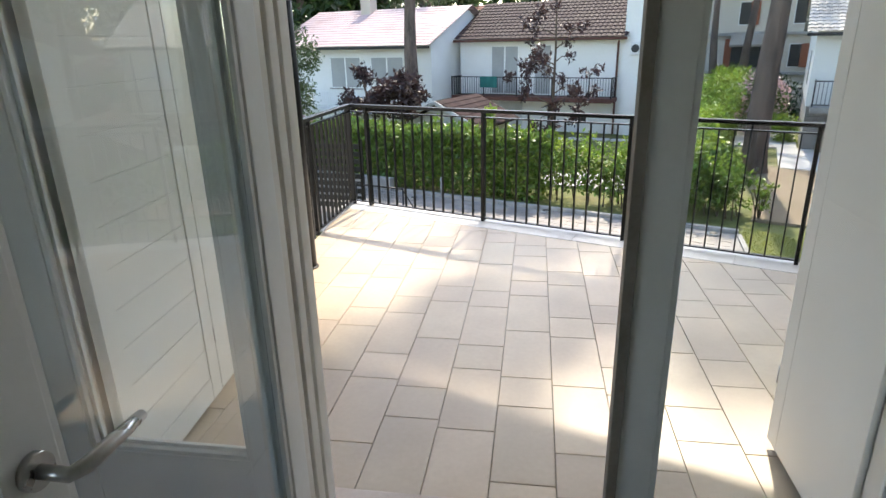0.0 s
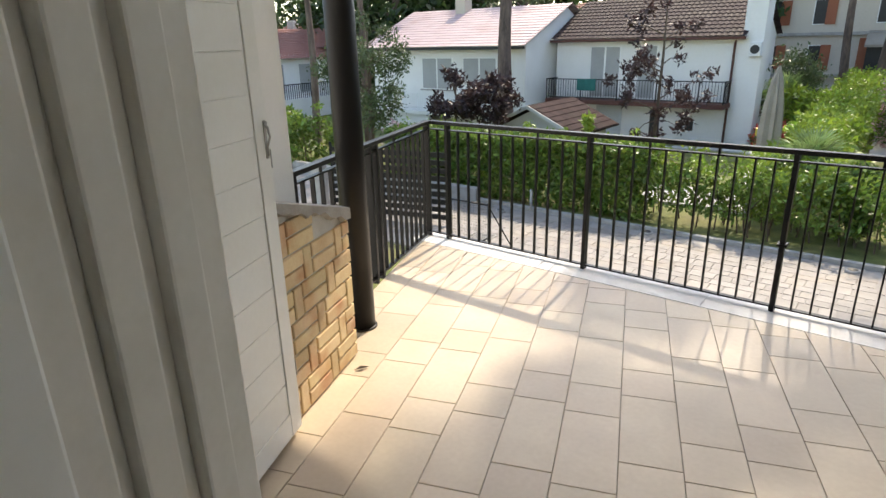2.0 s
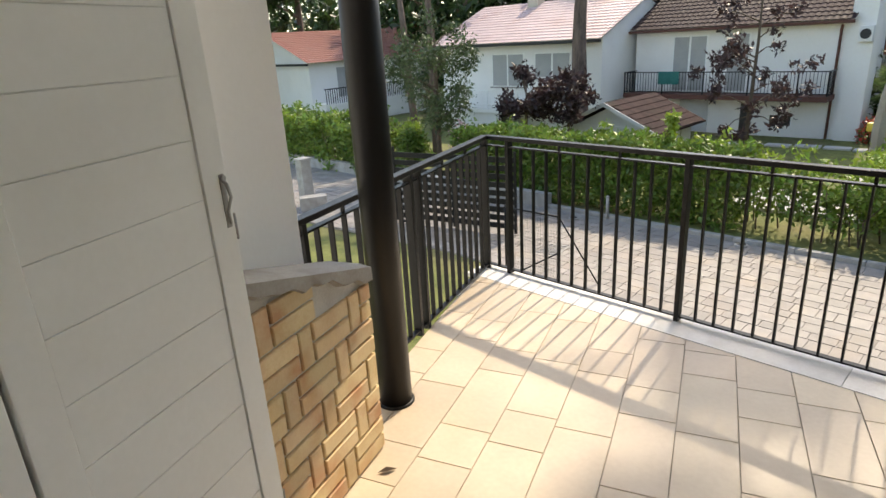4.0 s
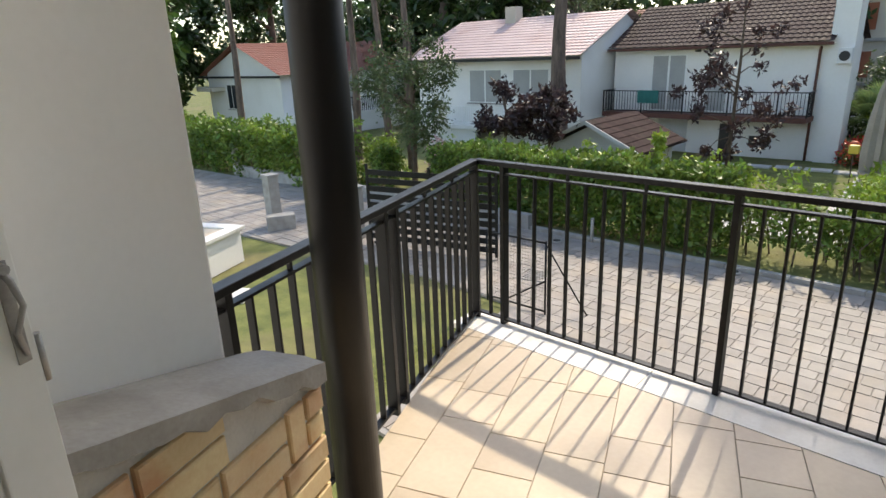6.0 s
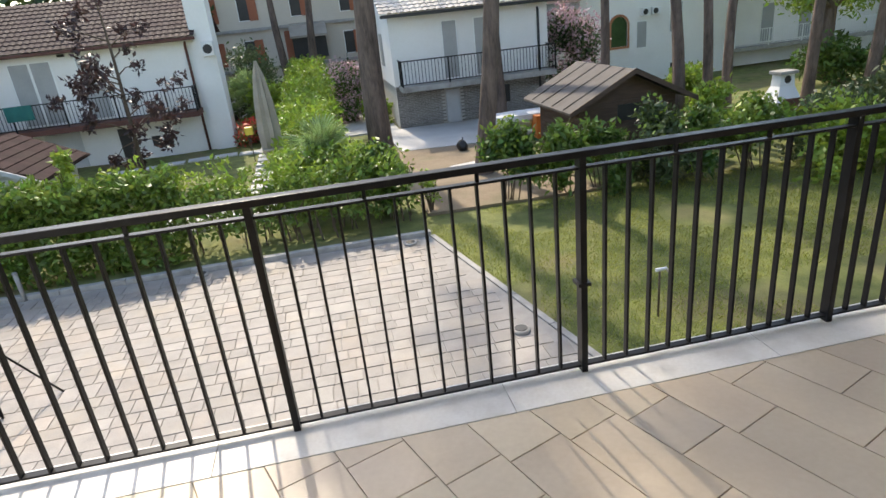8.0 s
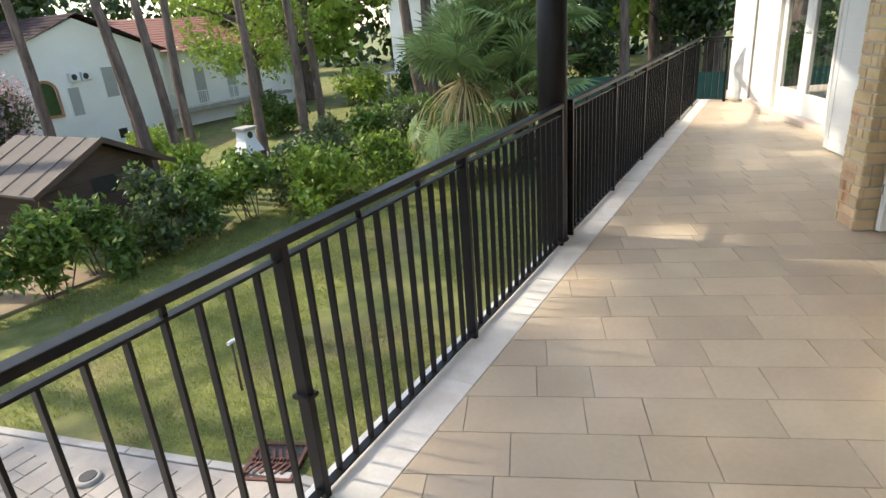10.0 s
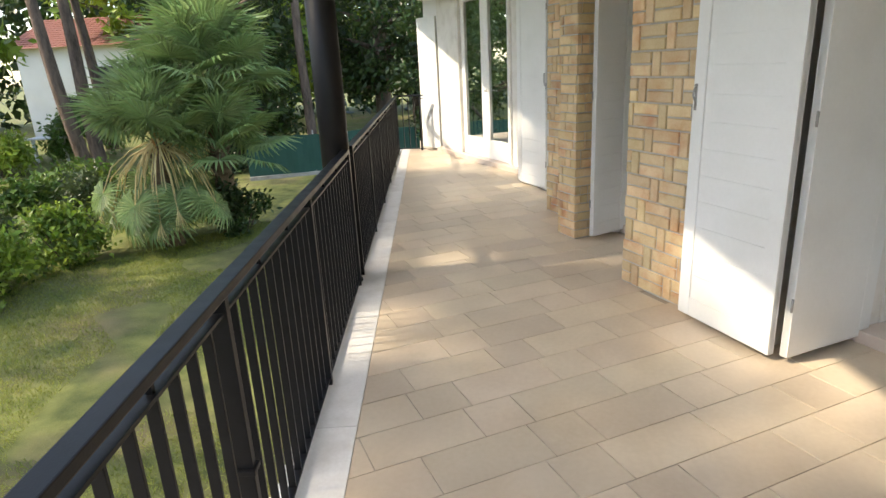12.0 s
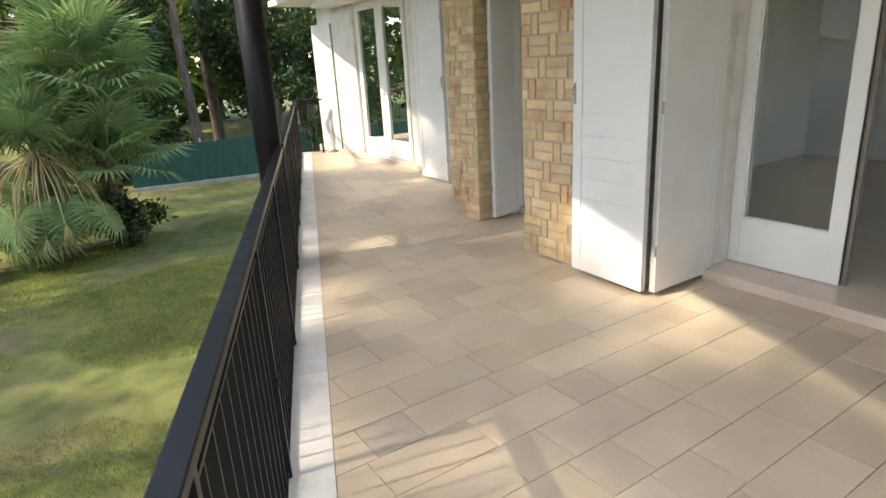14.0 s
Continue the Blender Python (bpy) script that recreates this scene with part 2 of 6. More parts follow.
def at_garden(x, y):
    """Where a thing paced at plan point x, y stands on the garden's level, with its turn and scale."""
    d = Vector((x, y, 0)) - LOOKOUT
    r, b = d.length, math.degrees(math.atan2(d.y, d.x))
    k, turn = 1 / (1 + 0.0128 * (max(r, 9.0) - 9.0)), 1.06
    east = min(1.0, max(0.0, (50 - b) / 12)) * min(1.0, max(0.0, (r - 6) / 4))
    k, turn = k + (1.2 - k) * east, turn - 1.76 * east
    west = min(1.0, max(0.0, (b - 138) / 8)) * min(1.0, max(0.0, (15 - r) / 3))
    k += (1.07 - k) * west
    p = LOOKOUT + Matrix.Rotation(math.radians(turn), 3, "Z") @ d * k
    return pose(p.x, p.y, GZ, 0, 0, turn) @ Matrix.Scale(k, 4)


def plan(*pts):
    return [tuple(at_garden(x, y).translation.xy) for x, y in pts]


def house_at(x, y):
    """The same for a house drawn in plan coordinates round x, y."""
    return at_garden(x, y) @ pose(-x, -y, 1.75)



def bx(bm, x0, x1, y0, y1, z0, z1, bev=0.0):
    vs = [bm.verts.new((x, y, z)) for z in (z0, z1) for x, y in ((x0, y0), (x1, y0), (x1, y1), (x0, y1))]
    fs = [bm.faces.new([vs[i] for i in f]) for f in ((3, 2, 1, 0), (4, 5, 6, 7), (0, 1, 5, 4), (1, 2, 6, 5), (2, 3, 7, 6), (3, 0, 4, 7))]
    if bev:
        bmesh.ops.bevel(bm, geom=list({e for f in fs for e in f.edges}), offset=bev, segments=2, profile=0.6, affect="EDGES")
    return bm


def box(*a):
    return bx(bmesh.new(), *a)


def tube(bm, pts, radii, n=10, cap=True, rough=0.0):
    pts = [Vector(p) for p in pts]
    rings = []
    for i, p in enumerate(pts):
        d = (pts[min(i + 1, len(pts) - 1)] - pts[max(i - 1, 0)]).normalized()
        a = d.cross(Vector((0, 1, 0)) if abs(d.y) < 0.9 else Vector((1, 0, 0))).normalized()
        b = d.cross(a)
        ring = []
        for k in range(n):
            q = 2 * math.pi * k / n
            r = radii[i] * (1 + (rough * noise.noise(Vector((math.cos(q) * 3, math.sin(q) * 3, p.z * 1.3 + p.x))) if rough else 0))
            ring.append(bm.verts.new(p + (a * math.cos(q) + b * math.sin(q)) * r))
        rings.append(ring)
    for r0, r1 in zip(rings, rings[1:]):
        for k in range(n):
            f = bm.faces.new((r0[k], r0[(k + 1) % n], r1[(k + 1) % n], r1[k]))
            f.smooth = True
    if cap:
        bm.faces.new(rings[0][::-1])
        bm.faces.new(rings[-1])
    return bm


def prism(bm, poly, z0, z1, bev=0.0):
    """An upright prism on a plan polygon, with a small chamfer round the top."""
    n = len(poly)
    cx, cy = sum(p[0] for p in poly) / n, sum(p[1] for p in poly) / n
    rings = [[bm.verts.new((x, y, z0)) for x, y in poly]]
    if bev:
        rings.append([bm.verts.new((x, y, z1 - bev)) for x, y in poly])
        top = []
        for x, y in poly:
            d = math.hypot(cx - x, cy - y) or 1
            top.append(bm.verts.new((x + (cx - x) / d * bev * 1.4, y + (cy - y) / d * bev * 1.4, z1)))
        rings.append(top)
    else:
        rings.append([bm.verts.new((x, y, z1)) for x, y in poly])
    for r0, r1 in zip(rings, rings[1:]):
        for k in range(n):
            bm.faces.new((r0[k], r0[(k + 1) % n], r1[(k + 1) % n], r1[k]))
    bm.faces.new(rings[-1])
    return bm


def mesh_of(name, bm, m):
    me = bpy.data.meshes.new(name)
    bm.normal_update()
    bm.to_mesh(me)
    bm.free()
    me.materials.append(m)
    return me


def thing(name, label, category, m=Matrix(), group="", kind=""):
    ob = tagged(new(name), label, category, group, kind)
    ob.matrix_world = m
    return ob


def part(name, bm, m, parent, label="", at=None):
    ob = new(name, bm if isinstance(bm, bpy.types.Mesh) else mesh_of(name, bm, m))
    ob.parent = parent
    if at is not None:
        ob.matrix_basis = at
    if label:
        ob["label"] = label
    return ob


def solid(name, bm, m, label, category, at=Matrix(), group="", kind=""):
    ob = tagged(new(name, mesh_of(name, bm, m)), label, category, group, kind)
    ob.matrix_world = at
    return ob


def setting(name, bm, m, at=Matrix(), label=""):
    return solid(name, bm, m, label, "", at, "", "structure")


def clip(poly, a, b):
    """The part of a plan polygon to the left of the line from a to b."""
    def side(p):
        return (b[0] - a[0]) * (p[1] - a[1]) - (b[1] - a[1]) * (p[0] - a[0])
    out = []
    for p, q in zip(poly, poly[1:] + poly[:1]):
        s, t = side(p), side(q)
        if s >= 0:
            out.append(p)
        if (s < 0) != (t < 0):
            k = s / (s - t)
            out.append((p[0] + (q[0] - p[0]) * k, p[1] + (q[1] - p[1]) * k))
    return out


RNG = np.random.default_rng(7)


def leaf_mesh(name, pts, size, m, asp=0.45, vary=0.4, droop=0.0, flat=0.0):
    """A mesh of many small folded leaves, one at each point."""
    pts = np.asarray(pts, float)
    n = len(pts)
    d = RNG.normal(size=(n, 3))
    d[:, 2] = d[:, 2] * (1 - flat) - droop
    d /= np.linalg.norm(d, axis=1)[:, None]
    s = np.cross(d, RNG.normal(size=(n, 3)))
    s /= np.linalg.norm(s, axis=1)[:, None]
    u = np.cross(d, s)
    L = (size * (1 + vary * RNG.uniform(-1, 1, n)))[:, None]
    v = np.empty((n, 4, 3))
    v[:, 0] = pts
    v[:, 1] = pts + d * L * 0.45 + s * L * asp * 0.5 + u * L * 0.07
    v[:, 2] = pts + d * L
    v[:, 3] = pts + d * L * 0.45 - s * L * asp * 0.5 + u * L * 0.07
    me = bpy.data.meshes.new(name)
    me.vertices.add(n * 4)
    me.vertices.foreach_set("co", v.ravel())
    k = np.arange(n)[:, None] * 4
    f = np.concatenate([k + 0, k + 1, k + 2, k + 0, k + 2, k + 3], 1).ravel()
    me.loops.add(n * 6)
    me.loops.foreach_set("vertex_index", f.astype(np.int32))
    me.polygons.add(n * 2)
    me.polygons.foreach_set("loop_start", np.arange(0, n * 6, 3, dtype=np.int32))
    me.update(calc_edges=True)
    me.validate()
    me.materials.append(m)
    return me


def clumps(n, centres, radius, shell=0.5):
    """Points round clump centres, thicker towards the outside of each clump."""
    centres = np.asarray(centres, float)
    c = centres[RNG.integers(0, len(centres), n)]
    d = RNG.normal(size=(n, 3))
    d /= np.linalg.norm(d, axis=1)[:, None]
    r = radius * (shell + (1 - shell) * RNG.random(n)) * RNG.uniform(0.6, 1.15, n)
    return c + d * r[:, None]


def in_box(n, x0, x1, y0, y1, z0, z1, lump=0.25, freq=0.9):
    """Points through a hedge's body, crowded to its faces, its top uneven."""
    p = RNG.random((n, 3))
    face = RNG.random(n)
    p[:, 1] = np.where(face < 0.45, RNG.beta(0.6, 3, n), np.where(face < 0.6, 1 - RNG.beta(0.6, 3, n), p[:, 1]))
    p[:, 2] = np.where(face > 0.65, 1 - RNG.beta(0.7, 3, n), p[:, 2])
    x = x0 + (x1 - x0) * p[:, 0]
    w = np.sin(x * freq * 2.1 + y0) * 0.5 + np.sin(x * freq * 5.3 + 1.7) * 0.3 + np.sin(x * freq * 11.7) * 0.2
    y = y0 + (y1 - y0) * p[:, 1] + lump * 0.6 * np.sin(x * 3.1 + p[:, 2] * 5)
    z = z0 + (z1 - z0 + lump * w) * p[:, 2]
    return np.stack([x, y, z], 1)


# ---- large structure: terrace, house, room ----
def uv(x, y):
    """House plan (along the facade, out from it) to the world's plan."""
    p = HOUSE @ Vector((x, y, 0))
    return p.x, p.y


FLOOR = [uv(0.04, -4.7), uv(11.3, -5.6), (12.62, 0.07), (-0.06, 0.07), uv(0.04, -2.21)]
slab = setting("floor", prism(bmesh.new(), FLOOR, -0.26, -0.007), M_GROUT)
setting("terrace_underside_wall", box(-0.3, 11.3, -5.2, -4.5, GZ, -0.26), M_PLASTER, HOUSE)
setting("ceiling", prism(bmesh.new(), [uv(0.42, -4.6), uv(6.2, -4.7), uv(12.0, -5.4), (12.75, 0.34), (0.46, 0.34)], 2.95, 3.15), M_CEIL)

# facade with its three openings
wf = bmesh.new()
for a, b in ((-0.3, 0.33), (2.86, 4.16)):
    bx(wf, a, b, -4.58, -4.22, -0.26, 2.95)
bx(wf, 5.14, 6.19, -4.74, -4.38, -0.26, 2.95)
for a, b in ((0.33, 2.86), (4.16, 5.14)):
    bx(wf, a, b, -4.58, -4.22, 2.36, 2.95)
for a, b, z in ((6.19, 7.66, -0.26), (7.66, 11.08, 2.55)):
    bx(wf, a, b, -5.24, -4.885, z, 2.95)
bx(wf, 11.08, 11.75, -5.55, -5.25, -0.26, 2.95)
setting("wall_north", wf, M_PLASTER, HOUSE)
wl = bmesh.new()
bx(wl, -4.5, 0.04, -4.22, -2.22, GZ, 3.4, 0.012)
bx(wl, 0.04, 0.27, -4.22, -2.88, -0.2, 2.95)
setting("wall_west", wl, M_PLASTER, HOUSE)

# the room behind the door
setting("room_floor", box(-0.3, 4.6, -9.2, -4.585, -0.12, 0.055), M_ROOMFLOOR, HOUSE)
setting("room_ceiling", box(-0.3, 4.6, -9.2, -4.58, 2.7, 2.8), M_CEIL, HOUSE)
wr = bmesh.new()
# Gap in the west wall: an unseen opening added to brighten the room.
for a, b, z0, z1 in ((-9.2, -8.3, -0.12, 2.8), (-6.5, -4.48, -0.12, 2.8), (-8.3, -6.5, -0.12, 0.9), (-8.3, -6.5, 2.3, 2.8)):
    bx(wr, -0.42, -0.3, a, b, z0, z1)
bx(wr, 4.6, 4.72, -9.2, -4.48, -0.12, 2.8)
bx(wr, -0.42, 4.72, -9.32, -9.2, -0.12, 2.8)
setting("room_wall", wr, M_ROOM, HOUSE)
setting("far_room_wall", box(4.72, 12.4, -8.1, -8.0, -0.12, 2.8), M_ROOM, HOUSE)
ff = box(4.72, 12.3, -8.0, -5.245, -0.12, 0.05)
bx(ff, 4.72, 6.18, -5.245, -4.745, -0.12, 0.05)
setting("far_room_floor", ff, M_ROOMFLOOR, HOUSE)
setting("far_room_ceiling", box(4.72, 12.4, -8.1, -4.58, 2.7, 2.8), M_CEIL, HOUSE)

# thresholds
for name, a, b in (("door_sill_1", 0.34, 2.85), ("door_sill_2", 4.17, 5.13), ("door_sill_3", 7.67, 11.07)):
    setting(name, box(a, b, -5.4 if a > 7 else -4.59, -5.12 if a > 7 else -4.45 if a > 4 else -4.12, -0.006, 0.07, 0.006), M_PINKSTONE, HOUSE)


# ---- railings ----
def railing(name, label, a, b, posts, step=0.104, caps=True):
    """An iron railing from plan point a to b: posts, flat bars, a flat handrail, upper and lower flats."""
    a, b = Vector((*a, 0)), Vector((*b, 0))
    L = (b - a).length
    rz = math.degrees(math.atan2((b - a).y, (b - a).x))
    t = thing(name, label, "railing", pose(a.x, a.y, 0, 0, 0, rz))
    part("handrail", box(0, L, -0.027, 0.027, 0.972, 1.0, 0.004), M_IRON, t)
    part("upper_flat", box(0, L, -0.017, 0.017, 0.925, 0.935), M_IRON, t)
    part("lower_flat", box(0, L, -0.017, 0.017, 0.028, 0.038), M_IRON, t)
    pme = mesh_of("post", box(-0.014, 0.014, -0.026, 0.026, -0.004, 0.974, 0.002), M_IRON)
    bme = mesh_of("bar", box(-0.005, 0.005, -0.014, 0.014, 0.036, 0.927, 0.0015), M_IRON)
    pin = mesh_of("stub", box(-0.007, 0.007, -0.007, 0.007, 0.934, 0.973), M_IRON)
    for p in posts:
        part("post", pme, M_IRON, t, at=pose(p, 0, 0))
    edges = [0.0] + [p for p in posts] + [L]
    for p, q in zip(edges, edges[1:]):
        n = max(1, round((q - p) / step))
        for k in range(1, n):
            part("bar", bme, M_IRON, t, at=pose(p + (q - p) * k / n, 0, 0))
        if q - p > 0.9:
            for k in (0.33, 0.67):
                part("stub", pin, M_IRON, t, at=pose(p + (q - p) * k, 0, 0))
    return t


front = railing("front_railing", "black painted iron railing along the terrace's white edge", (0.0, 0.0), (5.41, 0.0), [0.213, 1.476, 2.738, 3.966, 5.39])
railing("side_railing", "black iron railing beyond the round column", (5.6, 0.0), (12.5, 0.0), [0.02, 1.26, 2.5, 3.74, 5.0, 6.25])
railing("corner_railing", "black iron railing ending at the white wall", (0.0, 0.0), uv(-0.05, -2.2), [0.028, 1.07, 1.17, 2.11])
railing("end_railing", "short black iron railing closing the terrace", (12.5, 0.0), uv(11.3, -4.98), [0.45])


part("clamp", box(2.71, 2.766, -0.034, 0.034, 0.425, 0.441, 0.002), M_IRON, front, "small black pipe clamp")


def column(x, y, r):
    t = thing("column", "round black painted steel column standing on the terrace", "column", pose(x, y, 0), "terrace columns")
    part("shaft", tube(bmesh.new(), [(0, 0, 0.0), (0, 0, 1.3), (0, 0, 2.95)], [r, r, r], 40), M_IRON_COL, t)
    part("base_ring", tube(bmesh.new(), [(0, 0, -0.002), (0, 0, 0.006), (0, 0, 0.012)], [r + 0.012, r + 0.012, r + 0.002], 40), M_IRON_COL, t)


column(0.82, -1.64, 0.08)
column(5.5, 0.085, 0.1)


# ---- shutters ----
def shutter(label, m, widths, h=2.27, flips=(), plain=(), group="folding shutters"):
    """A folding shutter; each leaf: (x, y, angle, width) in the house's plan. Boarded leaves with stiles, rails, latch and hinges."""
    t = thing("shutter", label, "shutter", m, group)
    for i, (x, y, a, w) in enumerate(widths):
        face = -1 if i in flips else 1
        leaf = new("leaf")
        leaf.parent = t
        leaf.matrix_basis = pose(x, y, 0.035, 0, 0, a)
        bs = 0.085
        core = bmesh.new()
        half = 0.0195 if i in plain else 0.012
        bx(core, 0.0, w, -half, half, 0.0, h, 0.002)
        part("panel", core, M_WHITE, leaf)
        for q in (0, w - bs):
            part("stile", box(q, q + bs, -0.021, 0.021, 0, h, 0.003), M_WHITE, leaf)
        for z in (0, h - 0.11):
            part("rail", box(bs, w - bs, -0.019, 0.019, z, z + 0.11, 0.002), M_WHITE, leaf)
        n = 14
        bh = (h - 0.22) / n
        me = mesh_of("board", box(bs + 0.003, w - bs - 0.003, -0.016, 0.016, 0.0012, bh - 0.0012, 0.0015), M_WHITE)
        for k in range(0 if i in plain else n):
            part("board", me, M_WHITE, leaf, at=pose(0, 0, 0.11 + k * bh))
        for z in (0.25, 1.15, 2.0):
            part("hinge", tube(bmesh.new(), [(w + 0.004, 0.017 * face, z), (w + 0.004, 0.017 * face, z + 0.07)], [0.006, 0.006], 8), M_ZINC, leaf)
        if i == len(widths) - 1:
            lt = bmesh.new()
            bx(lt, w - 0.030, w - 0.012, 0.020 * face, 0.0235 * face, 1.19, 1.33, 0.001)
            tube(lt, [(w - 0.021, 0.023 * face, 1.315), (w - 0.021, 0.034 * face, 1.305), (w - 0.014, 0.036 * face, 1.27), (w - 0.026, 0.030 * face, 1.235), (w - 0.018, 0.026 * face, 1.20)], [0.005, 0.005, 0.004, 0.004, 0.003], 8)
            tube(lt, [(w - 0.021, 0.022 * face, 1.32), (w - 0.021, 0.031 * face, 1.32)], [0.009, 0.007], 10)
            part("latch", lt, M_ZINC, leaf, "grey zinc latch hook")
    return t


shutter("white boarded folding shutter unfolded beside the brick parapet", HOUSE, [(0.41, -4.21, 94, 0.70), (0.356, -3.497, 93.5, 0.642)], flips=(0, 1))
shutter("white boarded folding shutter bent round a brick pier", HOUSE, [(2.79, -4.20, 89.5, 0.61), (2.84, -3.555, -3, 0.655)], flips=(), plain=(0,))
shutter("narrow white shutter standing open against the brick pier", HOUSE, [(5.118, -4.49, 99, 0.42)], flips=(0,))
shutter("white folding shutter lying on the facade", HOUSE, [(7.63, -4.85, 180, 0.65)], flips=(0,))
shutter("white folding shutter standing open at the terrace's end", HOUSE, [(11.09, -5.21, 13, 0.56)], flips=(0,))


# ---- glazed doors ----
def glazed(parent_name, label, m, w, h=2.26, gb=0.27, stile=0.085, handle=0, inner=M_CREAM):
    """A white glazed door leaf; x from the hinge, outside towards +y."""
    t = thing(parent_name, label, "door", m, "glazed doors")
    th = 0.03
    for q in (0, w - stile):
        part("stile", box(q, q + stile, -th, th, 0, h, 0.004), M_WHITE, t)
    part("bottom_rail", box(stile, w - stile, -th + 0.003, th - 0.003, 0, gb, 0.003), M_WHITE, t)
    part("top_rail", box(stile, w - stile, -th + 0.003, th - 0.003, h - 0.1, h, 0.003), M_WHITE, t)
    bead = bmesh.new()
    for s in (-1, 1):
        y0, y1 = sorted((s * 0.012, s * 0.024))
        for q in (stile, w - stile - 0.014):
            bx(bead, q, q + 0.014, y0, y1, gb, h - 0.1, 0.002)
        for z in (gb, h - 0.114):
            bx(bead, stile + 0.014, w - stile - 0.014, y0, y1, z, z + 0.014, 0.002)
    part("glazing_bead", bead, M_WHITE, t)
    seal = bmesh.new()
    for q in (-0.006, w + 0.001):
        bx(seal, q, q + 0.005, -0.02, -0.008, 0.01, h - 0.01)
    part("seal", seal, M_GASKET, t, "black rubber seal")
    g = part("pane", box(stile, w - stile, -0.003, 0.003, gb, h - 0.1), M_GLASS, t)
    g.visible_shadow = False
    if handle:
        for s in (-1, 1):
            hb = bmesh.new()
            x = w - stile * 0.5
            tube(hb, [(x, s * th, 1.02), (x, s * (th + 0.01), 1.02)], [0.025, 0.024], 20)
            tube(hb, [(x, s * (th + 0.008), 1.02), (x, s * (th + 0.05), 1.02), (x - 0.02, s * (th + 0.058), 1.02), (x - 0.09, s * (th + 0.055), 1.016), (x - 0.135, s * (th + 0.05), 1.012)], [0.010, 0.010, 0.011, 0.010, 0.008], 12)
            part("door_handle", hb, M_STEEL, t, "satin steel lever handle")
    return t


DY = -4.45
glazed("glazed_door", "white framed glazed door leaf standing closed", HOUSE @ pose(0.42, DY, 0.075), 0.74, gb=0.38, stile=0.12)
glazed("glazed_door", "white framed glazed door leaf swung open into the room", HOUSE @ pose(1.205, DY - 0.08, 0.075, 0, 0, -91), 0.78, handle=1)
right = glazed("glazed_door", "white framed glazed door leaf, closed, with strike plates", HOUSE @ pose(2.79, DY, 0.075, 0, 0, 180), 0.745, gb=0.32)
# cover strip in a darker grey than the white leaf
lip = part("cover_strip", box(0.746, 0.772, 0.006, 0.05, 0, 2.26, 0.003), M_GREYEDGE, right, "greyish edge strip")
for z in (0.42, 0.98, 1.30):
    part("strike_plate", box(0.7445, 0.7475, -0.02, -0.004, z, z + (0.16 if z > 0.9 and z < 1.2 else 0.055)), M_STEEL, right, "steel strike plate")
    part("bolt", tube(bmesh.new(), [(0.746, -0.012, z + 0.02), (0.753, -0.012, z + 0.02)], [0.006, 0.006], 10), M_GASKET, right)

# fixed frames with their stepped mouldings
def mullion(x, s):
    b = bmesh.new()
    for d0, d1, w in ((-4.54, -4.49, 0.055), (-4.49, -4.465, 0.04), (-4.465, -4.42, 0.055), (-4.42, -4.385, 0.035), (-4.385, -4.34, 0.05), (-4.34, -4.28, 0.03)):
        x0, x1 = sorted((x - s * 0.055, x + s * w))
        bx(b, x0, x1, d0, d1, 0.07, 2.36, 0.004)
    return b


fr = thing("door_frame", "cream painted moulded door frame with a mullion", "door frame", HOUSE)
part("mullion", mullion(1.175, 1), M_CREAM, fr)
for x, s in ((0.35, 1), (2.80, -1)):
    jb = bmesh.new()
    for y0, y1, w in ((-4.54, -4.48, 0.05), (-4.48, -4.40, 0.02), (-4.40, -4.30, 0.045), (-4.30, -4.21, 0.03)):
        x0, x1 = sorted((x - s * 0.02, x + s * w * 0.5))
        bx(jb, x0, x1, y0, y1, 0.07, 2.36, 0.004)
    part("jamb", jb, M_CREAM, fr)
part("head", box(0.33, 2.86, -4.54, -4.22, 2.335, 2.37, 0.004), M_CREAM, fr)

# the far door, and the narrow one
fd = thing("door_frame", "white painted frame of the far terrace door", "door frame", HOUSE)
for a, b in ((7.68, 8.45), (10.2, 11.06)):
    part("jamb", box(a, b, -5.36, -5.22, 0.07, 2.55, 0.006), M_CREAM, fd)
for a, b in ((8.45, 8.50), (10.14, 10.2)):
    part("moulding", box(a, b, -5.34, -5.19, 0.07, 2.55, 0.006), M_CREAM, fd)
part("head", box(8.5, 10.14, -5.36, -5.20, 2.53, 2.56, 0.004), M_CREAM, fd)
for i in range(2):
    glazed("glazed_door", "white glazed door leaf, closed, at the terrace's end", HOUSE @ pose(8.505 + 0.818 * i, -5.27, 0.075), 0.81, h=2.45, handle=1 - i, stile=0.11)
glazed("glazed_door", "narrow white glazed door between brick piers", HOUSE @ pose(4.18, -4.54, 0.075), 0.94)

# brick cores
setting("brick_pier_core", box(2.95, 4.132, -4.22, -3.675, -0.004, 2.95), M_MORTAR, HOUSE)
setting("brick_wall_core", box(5.37, 6.17, -4.40, -4.355, -0.004, 2.95), M_MORTAR, HOUSE)
setting("brick_jamb_core", box(5.153, 5.385, -4.40, -3.975, -0.004, 2.95), M_MORTAR, HOUSE)
PAR = thing("brick_parapet", "low brick parapet with a sloping grey cement top", "parapet", HOUSE)
pc = bmesh.new()
vs = [pc.verts.new(p) for p in ((0.045, -2.87, 0), (0.272, -2.87, 0), (0.272, -2.165, 0), (0.045, -2.165, 0), (0.045, -2.87, 1.0), (0.272, -2.87, 1.0), (0.272, -2.165, 0.80), (0.045, -2.165, 0.80))]
for f in ((3, 2, 1, 0), (4, 5, 6, 7), (0, 1, 5, 4), (1, 2, 6, 5), (2, 3, 7, 6), (3, 0, 4, 7)):
    pc.faces.new([vs[i] for i in f])
